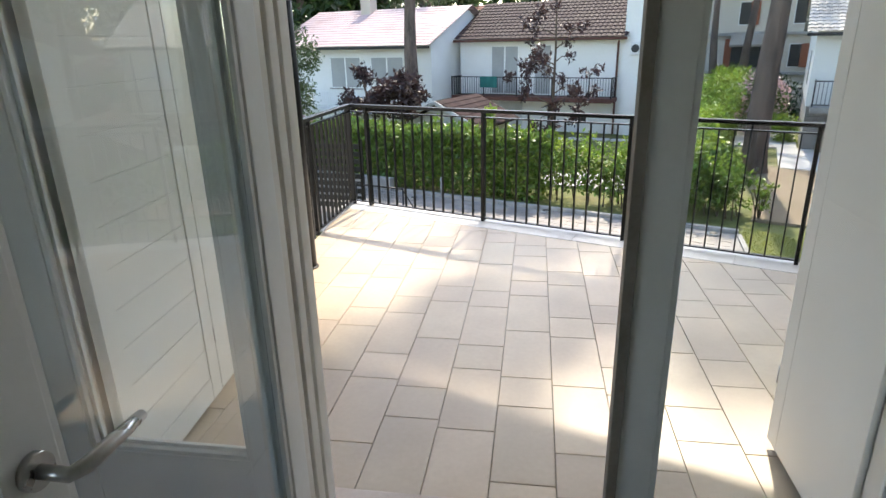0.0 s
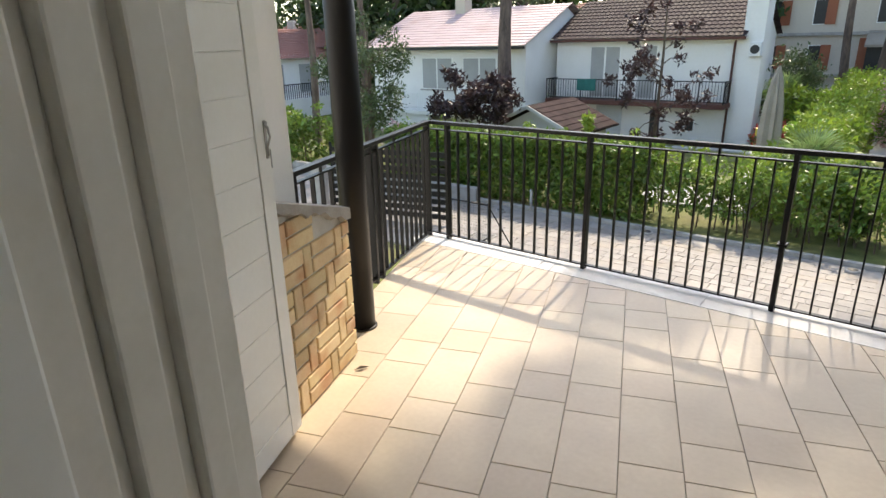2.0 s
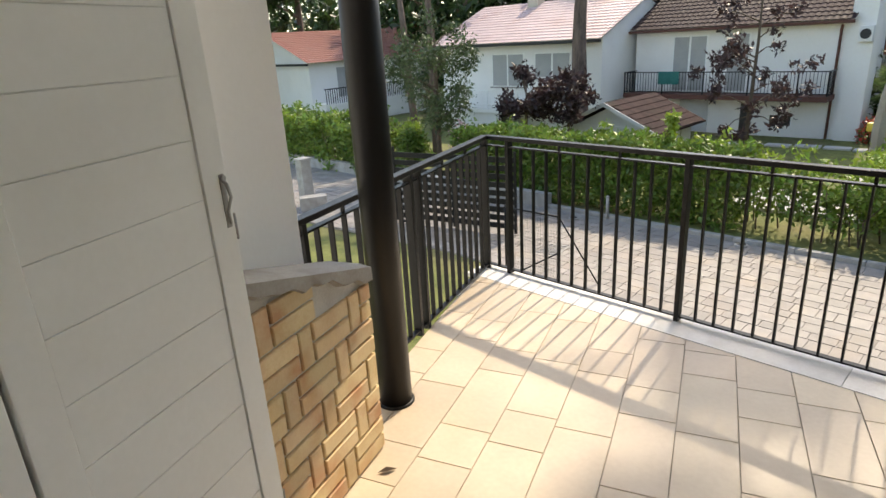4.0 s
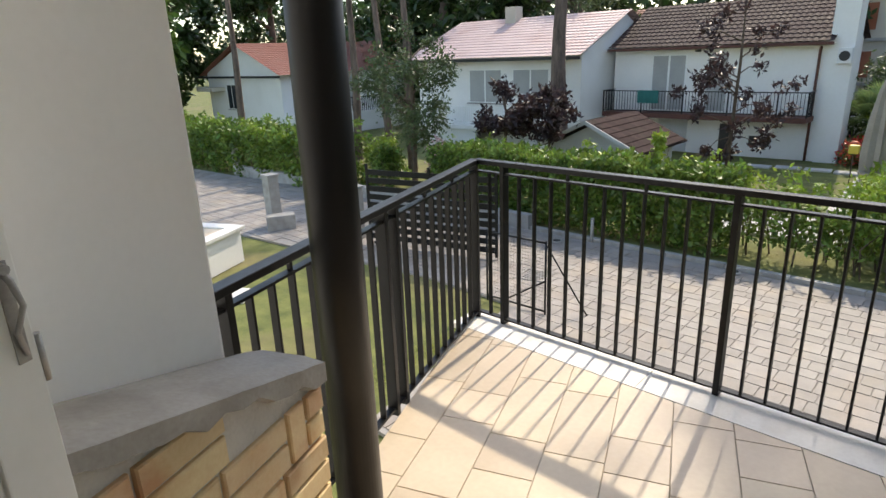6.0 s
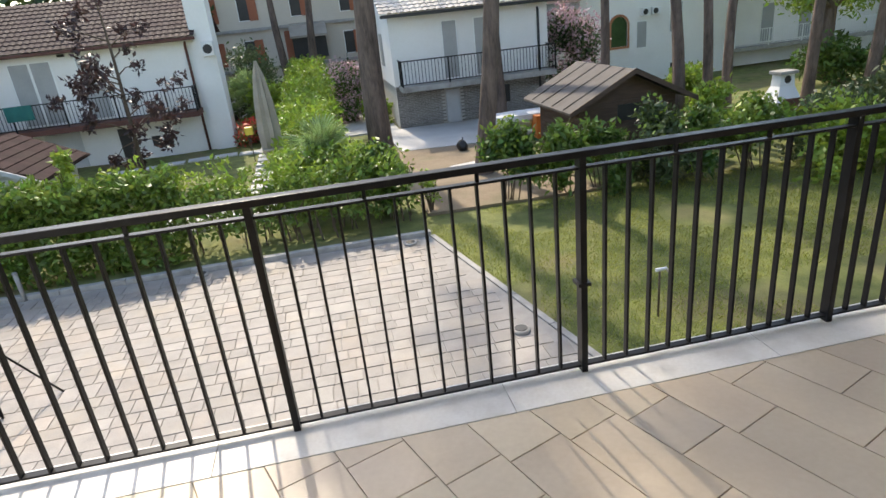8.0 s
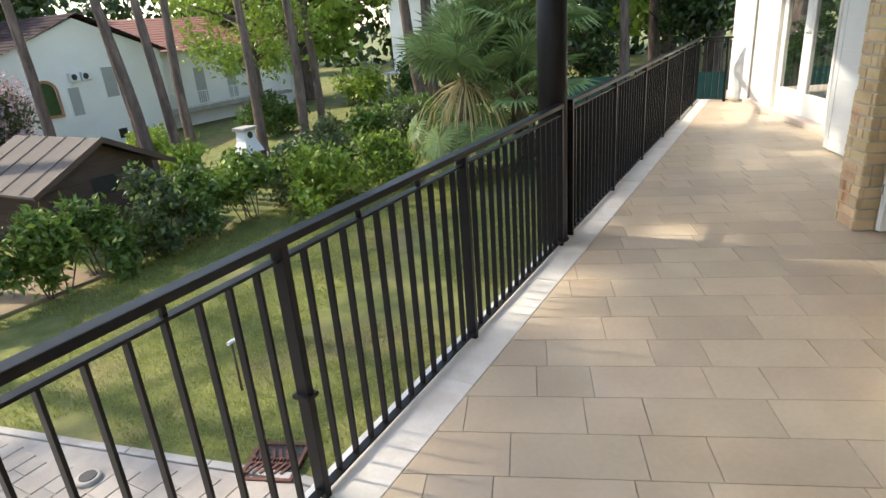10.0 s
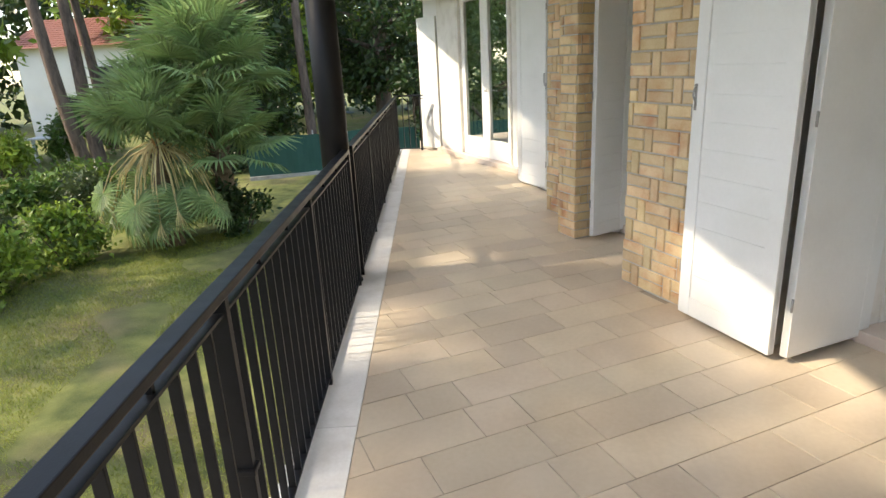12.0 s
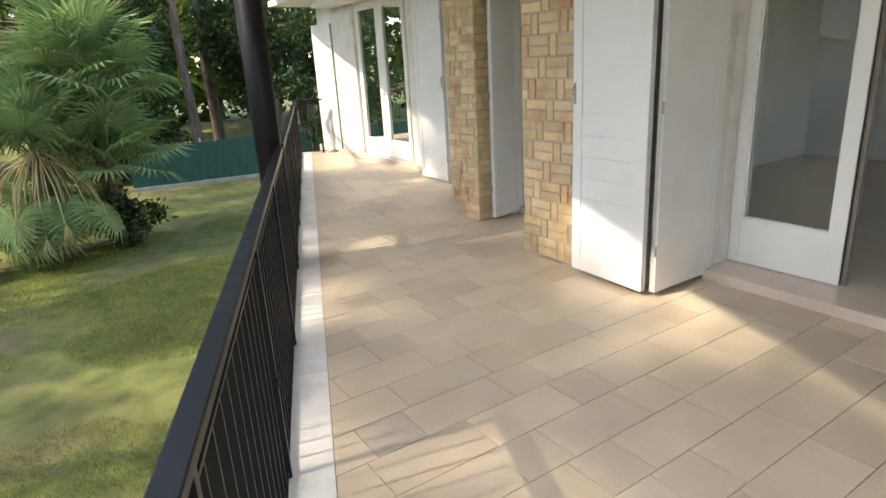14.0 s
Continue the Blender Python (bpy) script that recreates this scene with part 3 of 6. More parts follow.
part("core", pc, M_MORTAR, PAR)
cp = bmesh.new()
NC = 14
ring = []
for i in range(NC + 1):
    q = i / NC
    y, zt = -2.875 + 0.725 * q, 1.06 - 0.215 * q
    lo = 0.055 + 0.03 * noise.noise(Vector((i * 0.9, 0.0, 0.4)))
    ring.append([cp.verts.new(p) for p in ((0.042, y, zt - 0.02), (0.10, y, zt - 0.004), (0.24, y, zt + 0.003 * noise.noise(Vector((i * 1.3, 0, 2)))), (0.300 + 0.004 * noise.noise(Vector((i * 0.8, 1, 7))), y, zt - 0.008), (0.301, y, zt - lo), (0.272, y, zt - lo - 0.012), (0.042, y, zt - 0.07))])
for r0, r1 in zip(ring, ring[1:]):
    for k in range(7):
        cp.faces.new((r0[k], r0[(k + 1) % 7], r1[(k + 1) % 7], r1[k]))
cp.faces.new(ring[0])
cp.faces.new(ring[-1][::-1])
bmesh.ops.recalc_face_normals(cp, faces=cp.faces)
part("cement_top", cp, M_CONC, PAR, "rough grey cement coping")


# ---- the garden ----
gr = bmesh.new()
bmesh.ops.create_grid(gr, x_segments=120, y_segments=120, size=0.5)
for v in gr.verts:
    a, b = v.co.x * 2, v.co.y * 2
    x, y = 3 + 30 * a + 900 * a ** 5, 10 + 30 * b + 900 * b ** 5
    v.co = (x, y, GZ - 0.02 + 0.025 * noise.noise(Vector((x * 0.4, y * 0.4, 0))))
setting("ground", gr, M_LAWN)
PAVED = plan((-26.0, 3.3), (-9.0, 3.4), (-4.6, 4.3), (-2.7, 4.2), (-1.9, 0.6), (4.5, 0.4), (4.45, 2.0), (3.35, 7.6), (-5.0, 8.1), (-14.0, 8.95), (-26.0, 9.9))
setting("pavement", prism(bmesh.new(), PAVED, GZ - 0.1, GZ + 0.022), M_PAVEBED)
setting("backyard", prism(bmesh.new(), plan((3.6, 9.0), (7.4, 9.0), (7.2, 16.0), (3.6, 17.0)), GZ - 0.1, GZ + 0.03), M_DIRT)
setting("yard", prism(bmesh.new(), plan((4.2, 16.6), (13.0, 16.0), (13.0, 22.0), (4.2, 22.0)), GZ - 0.1, GZ + 0.04), M_ROAD)
setting("side_road", prism(bmesh.new(), plan((2.6, 22.0), (4.9, 22.0), (5.5, 60.0), (2.0, 60.0)), GZ - 0.1, GZ + 0.04), M_ROAD)
setting("street", prism(bmesh.new(), plan((-20.0, 38.0), (2.0, 38.0), (2.0, 43.0), (-20.0, 43.0)), GZ - 0.1, GZ + 0.045), M_ROAD)


def kerb(pts, w=0.12, h=0.10):
    k = thing("kerb", "low pale concrete kerb along the paving", "kerb", kind="structure")
    pts = plan(*pts)
    for (x0, y0), (x1, y1) in zip(pts, pts[1:]):
        L = math.hypot(x1 - x0, y1 - y0)
        n = max(1, round(L / 1.0))
        me = mesh_of("kerb_stone", box(0.004, L / n - 0.004, -w / 2, w / 2, -0.1, h, 0.012), M_CONC)
        a = math.degrees(math.atan2(y1 - y0, x1 - x0))
        for i in range(n):
            part("kerb_stone", me, M_CONC, k, at=pose(x0 + (x1 - x0) * i / n, y0 + (y1 - y0) * i / n, GZ, 0, 0, a))


kerb([(3.4, 7.68), (-5.0, 8.2)])
kerb([(-5.0, 8.2), (-14.0, 9.05), (-20.5, 9.75)], 0.2, 0.34)
kerb([(3.41, 7.62), (4.51, 2.0), (4.55, 0.3)], 0.09, 0.035)


def plant(name, label, category, x, y, group=""):
    return thing(name, label, category, at_garden(x, y), group)


def stems(t, n, spread, h, r=0.012, lean=0.25):
    b = bmesh.new()
    for _ in range(n):
        x, y = random.uniform(-spread, spread), random.uniform(-spread, spread)
        dx, dy = random.uniform(-lean, lean), random.uniform(-lean, lean)
        tube(b, [(x, y, -0.03), (x + dx * 0.4, y + dy * 0.4, h * 0.5), (x + dx, y + dy, h)], [r, r * 0.8, r * 0.4], 5, False)
    tagged(part("stems", b, M_TWIG, t), kind="stuff")


def hedge(label, x0, x1, y0, y1, h, n, size, m, lump=0.22, lowgap=0.15, shoots=None):
    cx, cy = (x0 + x1) / 2, (y0 + y1) / 2
    t = plant("hedge", label, "hedge", cx, cy, "boundary hedges")
    x0, x1, y0, y1 = x0 - cx, x1 - cx, y0 - cy, y1 - cy
    part("foliage", leaf_mesh("foliage", in_box(n, x0, x1, y0, y1, lowgap, h, lump), size, m, 0.5), m, t)
    b = bmesh.new()
    for k in range(int((x1 - x0) * (9 if lowgap > 0.3 else 3))):
        x, y = random.uniform(x0, x1), random.uniform(y0, y1)
        tube(b, [(x, y, -0.05), (x + random.uniform(-.1, .1), y, h * 0.45), (x + random.uniform(-.25, .25), y + random.uniform(-.1, .1), h * 0.85)], [0.018, 0.013, 0.006], 5, False)
    tagged(part("stems", b, M_TWIG, t), kind="stuff")
    if shoots:
        c = np.stack([RNG.uniform(x0, x1, shoots), RNG.uniform(y0, y1, shoots), RNG.uniform(h * 0.8, h + lump + 0.1, shoots)], 1)
        tagged(part("young_shoots", leaf_mesh("young_shoots", clumps(shoots * 16, c, 0.16), size * 0.9, M_LIME, 0.45), M_LIME, t, "bright green young shoots"), kind="stuff")
    return t


hedge("dense clipped green hedge behind the paved drive", -8.6, -1.0, 8.75, 9.9, 1.62, 26000, 0.13, M_HEDGE, 0.10, 0.05, 30)
hedge("looser green hedge thinning out beside the paving", -1.0, 3.3, 8.6, 9.6, 1.12, 5000, 0.12, M_HEDGE, 0.34, 0.32, 90)
hedge("glossy laurel hedge along the drive", -29.0, -14.5, 9.9, 11.8, 1.9, 17000, 0.20, M_HEDGE, 0.3, 0.05, 60)


def long_hedge():
    """The bright hedge that runs away from the terrace between two gardens."""
    t = plant("hedge", "bright green loose hedge running between two gardens", "hedge", 1.5, 19.0, "boundary hedges")
    p = in_box(15000, 11.6, 31.0, -0.85, 0.85, 0.1, 2.0, 0.35, 0.6)
    q = np.stack([p[:, 1] * 0.9 - 0.05 + (p[:, 0] - 10.5) * 0.012, p[:, 0] - 19.0, p[:, 2] * (0.62 + 0.035 * (p[:, 0] - 10.5))], 1)
    part("foliage", leaf_mesh("foliage", q, 0.17, M_LIME, 0.5), M_LIME, t)


long_hedge()


def shrub(label, x, y, r, h, n, size, m, clumpn=16, name="shrub", lift=0.25, asp=0.45, droop=0.0, extra=None):
    t = plant(name, label, "shrub", x, y, "garden shrubs")
    h = max(0.35, h - 0.36 * r)
    a = RNG.uniform(0, 2 * math.pi, clumpn)
    rr = r * np.sqrt(RNG.random(clumpn)) * 0.85
    zz = lift + (h - lift) * RNG.random(clumpn) ** 0.8
    k = np.sqrt(np.clip(1.15 - (zz / h) ** 2, 0.15, 1))
    c = np.stack([rr * np.cos(a) * k, rr * np.sin(a) * k, zz], 1)
    part("foliage", leaf_mesh("foliage", clumps(n, c, r * 0.42, 0.35), size, m, asp, droop=droop), m, t)
    stems(t, 7, r * 0.25, h * 0.8, 0.015, r * 0.6)
    if extra:
        em, en, lab = extra
        tagged(part("blossom" if em in (M_PINKFL, M_REDFL) else "young_shoots", leaf_mesh("tips", clumps(en, c * np.array([1.05, 1.05, 1.08]), r * 0.45, 0.8), size * 0.8, em, 0.55), em, t, lab), kind="stuff")
    return t


# shrubs along the far side of the lawn
shrub("round glossy green shrub beside the dry earth", 2.75, 9.9, 0.68, 1.5, 4200, 0.14, M_SHRUB, 22, extra=(M_LIME, 500, "fresh green tips"))
shrub("yellowing low shrub with bare twigs", 3.75, 9.2, 0.35, 0.95, 300, 0.10, M_LIME, 9)
for i, (x, y, r, h) in enumerate(((5.4, 9.1, 0.65, 1.65), (6.4, 9.0, 0.75, 1.55), (7.4, 9.1, 0.8, 1.5), (8.6, 9.0, 0.85, 1.75), (9.7, 9.1, 0.8, 1.5), (10.9, 9.0, 0.9, 1.65), (12.2, 8.9, 0.8, 1.3), (13.3, 8.6, 0.9, 1.45), (14.6, 8.3, 0.9, 1.2), (16.0, 8.0, 1.0, 1.3))):
    shrub("broad-leaved green shrub at the lawn's edge", x, y, r, h, int(2300 * r / 0.8), 0.15, (M_SHRUB, M_HEDGE, M_SHRUB, M_OLIVE)[i % 4], 14, extra=(M_LIME, 260, "bright young leaves") if i in (0, 3, 5) else None)
shrub("leafy sunlit shrub beside the fan palms", 10.9, 6.9, 1.05, 1.35, 3000, 0.15, M_LIME, 18, lift=0.1, extra=(M_LIME, 500, "bright young leaves"))
shrub("dark green shrub under the tall palm", 11.5, 5.9, 0.85, 1.15, 2200, 0.13, M_HEDGE, 14, lift=0.1, extra=(M_LIME, 700, "bright young leaves"))
shrub("low dark shrub at the foot of the palm", 12.9, 3.2, 0.7, 1.1, 1600, 0.12, M_DEEP, 12, lift=0.1)
shrub("silvery green shrub by the pines", 11.6, 8.0, 1.0, 1.5, 2400, 0.12, M_OLIVE, 16, lift=0.1)
shrub("silvery green shrub by the pines", 14.4, 6.9, 1.0, 1.3, 2400, 0.12, M_OLIVE, 16, lift=0.1)
shrub("pink flowering shrub near the back road", 3.4, 27.0, 1.3, 2.9, 3000, 0.17, M_SHRUB, 14, extra=(M_PINKFL, 2600, "pale pink blossom"))
shrub("tall pink flowering oleander beside the white house", 12.9, 23.0, 1.6, 4.0, 3800, 0.2, M_OLIVE, 22, extra=(M_PINKFL, 3200, "pale pink blossom"))
shrub("red flowering bush beside the white villa", -1.0, 24.2, 1.0, 1.1, 900, 0.15, M_SHRUB, 10, extra=(M_REDFL, 1500, "bright red blossom"))
shrub("round shrub at the villa's corner", -1.0, 29.0, 1.8, 4.3, 4200, 0.2, M_OLIVE, 20)
shrub("bright palm-like shrub behind the villa", -0.4, 26.0, 1.1, 2.6, 2000, 0.3, M_LIME, 14, asp=0.2)
shrub("pale pink oleander at the drive", -10.4, 11.0, 0.6, 1.7, 700, 0.12, M_SHRUB, 8, extra=(M_PINKFL, 500, "pale pink blossom"))
shrub("young yellow-green shrub above the hedge", -2.65, 9.3, 0.22, 2.35, 420, 0.12, M_LIME, 10, lift=1.3)
shrub("leafy green shrub beyond the drive", -12.2, 10.6, 0.9, 1.5, 2300, 0.14, M_HEDGE, 14, lift=0.1)
shrub("leafy green shrub beyond the drive", -13.6, 11.6, 1.0, 1.7, 2300, 0.14, M_LIME, 14, lift=0.1)
for x, y, r, h in ((2.6, 31, 1.5, 2.2), (4.4, 25.0, 1.0, 1.2), (3.8, 34, 2.0, 3.0), (-6.5, 34, 2.5, 4.5), (16.5, 20.0, 1.2, 1.6), (20.0, 17.0, 1.4, 1.8), (22.5, 14.5, 1.3, 1.7), (26, 13.5, 1.8, 2.4), (10.8, 14.0, 0.9, 1.5), (12.6, 12.9, 0.9, 1.6)):
    shrub("green garden shrub among the villas", x, y, r, h, int(1500 * r), 0.2, (M_SHRUB, M_LIME, M_DEEP)[int(x * 3) % 3], 14)


def tree(label, x, y, h, trunk_r, crown, n, size, m, clumpr=0.55, limbs=7, name="tree", bark=None, asp=0.45):
    """A tapered trunk with limbs and a crown of clumped leaves; crown: centre height, radius, half height, clumps."""
    t = plant(name, label, "tree", x, y, "garden trees")
    cz, cr, ch, cn = crown
    b = bmesh.new()
    tube(b, [(0, 0, -0.1), (0.03, 0.02, h * 0.3), (0.08, 0.0, h * 0.65), (0.05, 0.05, h)], [trunk_r * 1.25, trunk_r, trunk_r * 0.7, trunk_r * 0.25], 9, False, 0.15)
    cs = []
    for i in range(cn):
        q, w = RNG.uniform(0, 2 * math.pi), RNG.uniform(-1, 1)
        rad = cr * math.sqrt(max(0.05, 1 - w * w)) * math.sqrt(RNG.uniform(0.15, 1))
        cs.append((rad * math.cos(q), rad * math.sin(q), cz + ch * w))
    for c in cs[:limbs * 2]:
        z = max(h * 0.25, min(h * 0.9, c[2] - 0.35 * math.hypot(c[0], c[1])))
        tube(b, [(0.05, 0.02, z), (c[0] * 0.55, c[1] * 0.55, (z + c[2]) / 2 + 0.1), c], [trunk_r * 0.45, trunk_r * 0.25, 0.008], 5, False)
    part("trunk", b, bark or M_TWIG, t)
    part("crown", leaf_mesh("crown", clumps(n, cs, clumpr, 0.3), size, m, asp), m, t)
    return t


tree("small purple-leaved maple with a dense crown", -8.75, 12.3, 2.7, 0.06, (2.4, 1.05, 0.7, 18), 2100, 0.18, M_PURPLE, 0.36)
tree("small purple-leaved maple with a dense crown", -7.5, 12.8, 2.5, 0.05, (2.25, 0.85, 0.6, 15), 1500, 0.18, M_PURPLE, 0.34)
tree("slender purple-leaved maple with an open crown", -3.75, 17.6, 5.6, 0.06, (3.0, 1.7, 2.3, 48), 1900, 0.18, M_PURPLE, 0.26, 9)
tree("grey-green evergreen tree with a loose crown", -11.6, 11.2, 4.6, 0.09, (3.2, 1.7, 1.7, 34), 6500, 0.13, M_OLIVE, 0.5, 12)
tree("leafy tree with a bright crown", 21.5, 19.0, 7.5, 0.22, (5.0, 3.0, 2.4, 40), 6500, 0.22, M_LIME, 0.9, 10, bark=M_BARK)
tree("tall weeping tree behind the roofs", -18.0, 33.0, 9.0, 0.25, (5.5, 3.6, 4.2, 40), 9000, 0.28, M_OLIVE, 1.0, 10, asp=0.25)
tree("dense dark evergreen tree beyond the green fence", 21.6, 5.6, 8.0, 0.28, (3.9, 2.7, 4.4, 60), 16000, 0.22, M_DEEP, 0.85, 10, bark=M_BARK)
tree("dense dark evergreen tree beyond the green fence", 23.5, 1.0, 8.5, 0.28, (5.4, 2.3, 3.6, 46), 11000, 0.24, M_DEEP, 0.9, 10, bark=M_BARK)
tree("ivy-clad dark tree at the terrace's end", 20.5, -1.4, 8.0, 0.25, (3.4, 1.6, 4.8, 46), 9000, 0.17, M_DEEP, 0.6, 10, bark=M_BARK)
tree("dark leafy tree behind the terrace's end", 27.0, -5.0, 9.0, 0.3, (4.2, 3.4, 4.6, 50), 9000, 0.26, M_DEEP, 1.0, 10, bark=M_BARK)
for x, y in ((28, 22), (33, 30), (40, 16), (44, 6), (36, 0), (42, -8), (33, 8), (50, 24), (46, 38)):
    tree("broad green tree rising beyond the houses", x, y, 13.0, 0.4, (8.5, 5.0, 6.5, 60), 6000, 0.6, (M_DEEP, M_SHRUB, M_LIME)[(x + y) % 3], 1.2, 8, bark=M_BARK)
for x, y in ((-34, 38), (-44, 44), (-26, 46), (-10, 48), (12, 52), (24, 50), (-54, 34), (-62, 24), (-50, 15), (-60, 12), (-72, 18), (-66, 6), (-80, 28)):
    tree("broad green tree rising beyond the houses", x, y, 16.0, 0.45, (9.5, 6.5, 8.0, 70), 6500, 0.85, (M_DEEP, M_SHRUB)[(x + y) % 2], 1.3, 8, bark=M_BARK)


# pines: long bare trunks, crowns far above
def pine(x, y, r, lean=(0.0, 0.0), h=13.0, label="tall pine with a bare grey-brown trunk", off=(0.0, 0.0), size=1.0):
    t = plant("pine_tree", label, "tree", x, y, "pines")
    b = bmesh.new()
    zs = [-0.1, 0.25, 0.8, 1.6, 2.4, 3.2, 4.0, 5.0, 6.5, 8.5, h]
    def bend(z):
        return max(0.0, (z - 4.5) / (h - 4.5)) ** 1.5
    pts = [(lean[0] * z + off[0] * bend(z) + 0.05 * math.sin(z * 0.8 + x), lean[1] * z + off[1] * bend(z) + 0.04 * math.cos(z * 0.7 + y), z) for z in zs]
    n = 28
    rings = []
    for p in pts:
        k = max(0.25, 1 - p[2] / (h * 1.35)) * (1.22 if p[2] < 0.1 else 1.06 if p[2] < 0.5 else 1)
        ring = []
        for i in range(n):
            q = 2 * math.pi * i / n
            rr = r * k * (1 + 0.07 * (1 if i % 2 else -1) * (0.6 + 0.8 * noise.noise(Vector((q * 3, p[2] * 2, x)))))
            ring.append(b.verts.new((p[0] + rr * math.cos(q), p[1] + rr * math.sin(q), p[2])))
        rings.append(ring)
    for r0, r1 in zip(rings, rings[1:]):
        for i in range(n):
            b.faces.new((r0[i], r0[(i + 1) % n], r1[(i + 1) % n], r1[i])).smooth = True
    top = pts[-1]
    for i in range(9):
        q = 2.4 * i
        z = h - 3.2 + 0.35 * i
        o = (lean[0] * z + off[0] * bend(z), lean[1] * z + off[1] * bend(z), z)
        tube(b, [o, (o[0] + 1.3 * math.cos(q), o[1] + 1.3 * math.sin(q), z + 0.7), (o[0] + 2.6 * math.cos(q), o[1] + 2.6 * math.sin(q), z + 1.3)], [0.09, 0.06, 0.02], 6, False)
    part("trunk", b, M_BARK, t)
    wide = size != 1.0
    part("crown", SHADE_CROWN if wide else PINE_CROWN, M_NEEDLE, t, at=pose(lean[0] * h + off[0], lean[1] * h + off[1], h, 0, 0, 0 if wide else (x * 53 + y * 31) % 360))
    return t


pc_ = []
for i in range(46):
    q, s = RNG.uniform(0, 2 * math.pi), math.sqrt(RNG.random())
    pc_.append((3.2 * s * math.cos(q), 3.2 * s * math.sin(q), 0.9 * (1 - s * s) - 0.6 + RNG.uniform(-0.5, 0.7)))
PINE_CROWN = leaf_mesh("crown", clumps(2300, pc_, 0.62, 0.2), 0.34, M_NEEDLE, 0.16)
# Unseen crown, pulled off its trunk and notched to dapple the terrace with shade.
wc_ = []
while len(wc_) < 128:
    q, s = RNG.uniform(-4.75, 5.0), RNG.uniform(-2.7, 2.5)
    if s > (-0.9 if -2.7 < q < -0.2 else -1.75) or RNG.random() < 0.2:
        wc_.append((q, s, 0.5 - 0.04 * q * q + RNG.uniform(-0.5, 0.7)))
SHADE_CROWN = leaf_mesh("crown", clumps(14500, wc_, 0.55, 0.15), 0.36, M_NEEDLE, 0.2)
for x, y, r, ln in ((3.5, 15.5, 0.36, (0.0, 0.01)), (5.62, 11.9, 0.22, (0.10, 0.0)), (8.1, 18.6, 0.27, (-0.005, 0)), (-11.2, 19.6, 0.36, (-0.02, 0.02)),
                    (11.6, 17.4, 0.17, (-0.02, 0)), (12.4, 14.2, 0.17, (-0.085, 0)), (13.1, 14.0, 0.15, (-0.03, 0)), (15.4, 16.2, 0.17, (0.02, 0)), (17.2, 14.8, 0.18, (0, 0)),
                    (18.2, 13.8, 0.18, (0.01, 0)), (20.0, 14.6, 0.16, (0.0, 0)), (12.7, 14.9, 0.14, (-0.05, 0)), (-15.0, 13.5, 0.16, (-0.10, 0)), (-14.6, 14.2, 0.17, (-0.03, 0)), (-27, 14.0, 0.2, (0.01, 0)), (-19.5, 15.5, 0.2, (0.02, 0)),
                    (21.4, 10.9, 0.22, (-0.02, 0.10)), (23.0, 11.3, 0.24, (0.0, 0.03)), (29.0, 14.0, 0.25, (0.0, 0.05)), (20.3, 3.1, 0.16, (0, 0)), (25.0, 3.2, 0.22, (0, 0)), (6.8, 33.0, 0.3, (0.02, 0)), (2.0, 36, 0.28, (0.05, 0)), (0.4, 38, 0.28, (-0.04, 0))):
    # One trunk's hidden top bends to carry the added shade crown.
    pine(x, y, r, ln, off=(-2.4, -2.0) if x == 5.62 else (0, 0), size=1.25 if x == 5.62 else 1.0)


# palms
def fan(dry=False):
    """A fan leaf: petiole along x, blades spread round its tip, drooping at their ends."""
    v, f = [], []
    nb = 30
    L = 0.62
    for i in range(nb):
        a = math.radians(-150 + 300 * i / (nb - 1))
        if dry:
            a *= 0.35
        l = L * (0.75 + 0.25 * math.cos(a * 0.5)) * RNG.uniform(0.9, 1.08)
        c, s = math.cos(a), math.sin(a)
        w = 0.027
        dz = -0.10 if not dry else -0.02
        k = len(v)
        o = 0.75
        v += [(o, 0, 0), (o + c * l * 0.6 - s * w, s * l * 0.6 + c * w, 0.03), (o + c * l * 0.6, s * l * 0.6, 0.012), (o + c * l * 0.6 + s * w, s * l * 0.6 - c * w, 0.03), (o + c * l, s * l, dz + RNG.uniform(-0.05, 0.05))]
        f += [(k, k + 1, k + 2), (k, k + 2, k + 3), (k + 1, k + 4, k + 2), (k + 2, k + 4, k + 3)]
    k = len(v)
    v += [(0, -0.014, 0), (0, 0.014, 0), (0.78, 0.007, 0.0), (0.78, -0.007, 0.0), (0, 0, -0.015), (0.78, 0, -0.008)]
    f += [(k, k + 3, k + 2, k + 1), (k + 1, k + 2, k + 5, k + 4), (k + 4, k + 5, k + 3, k)]
    me = bpy.data.meshes.new("frond")
    me.from_pydata(v, [], f)
    me.materials.append(M_PALMDRY if dry else M_PALM)
    return me


FANS = [fan() for _ in range(3)]
DRY = [fan(True) for _ in range(2)]


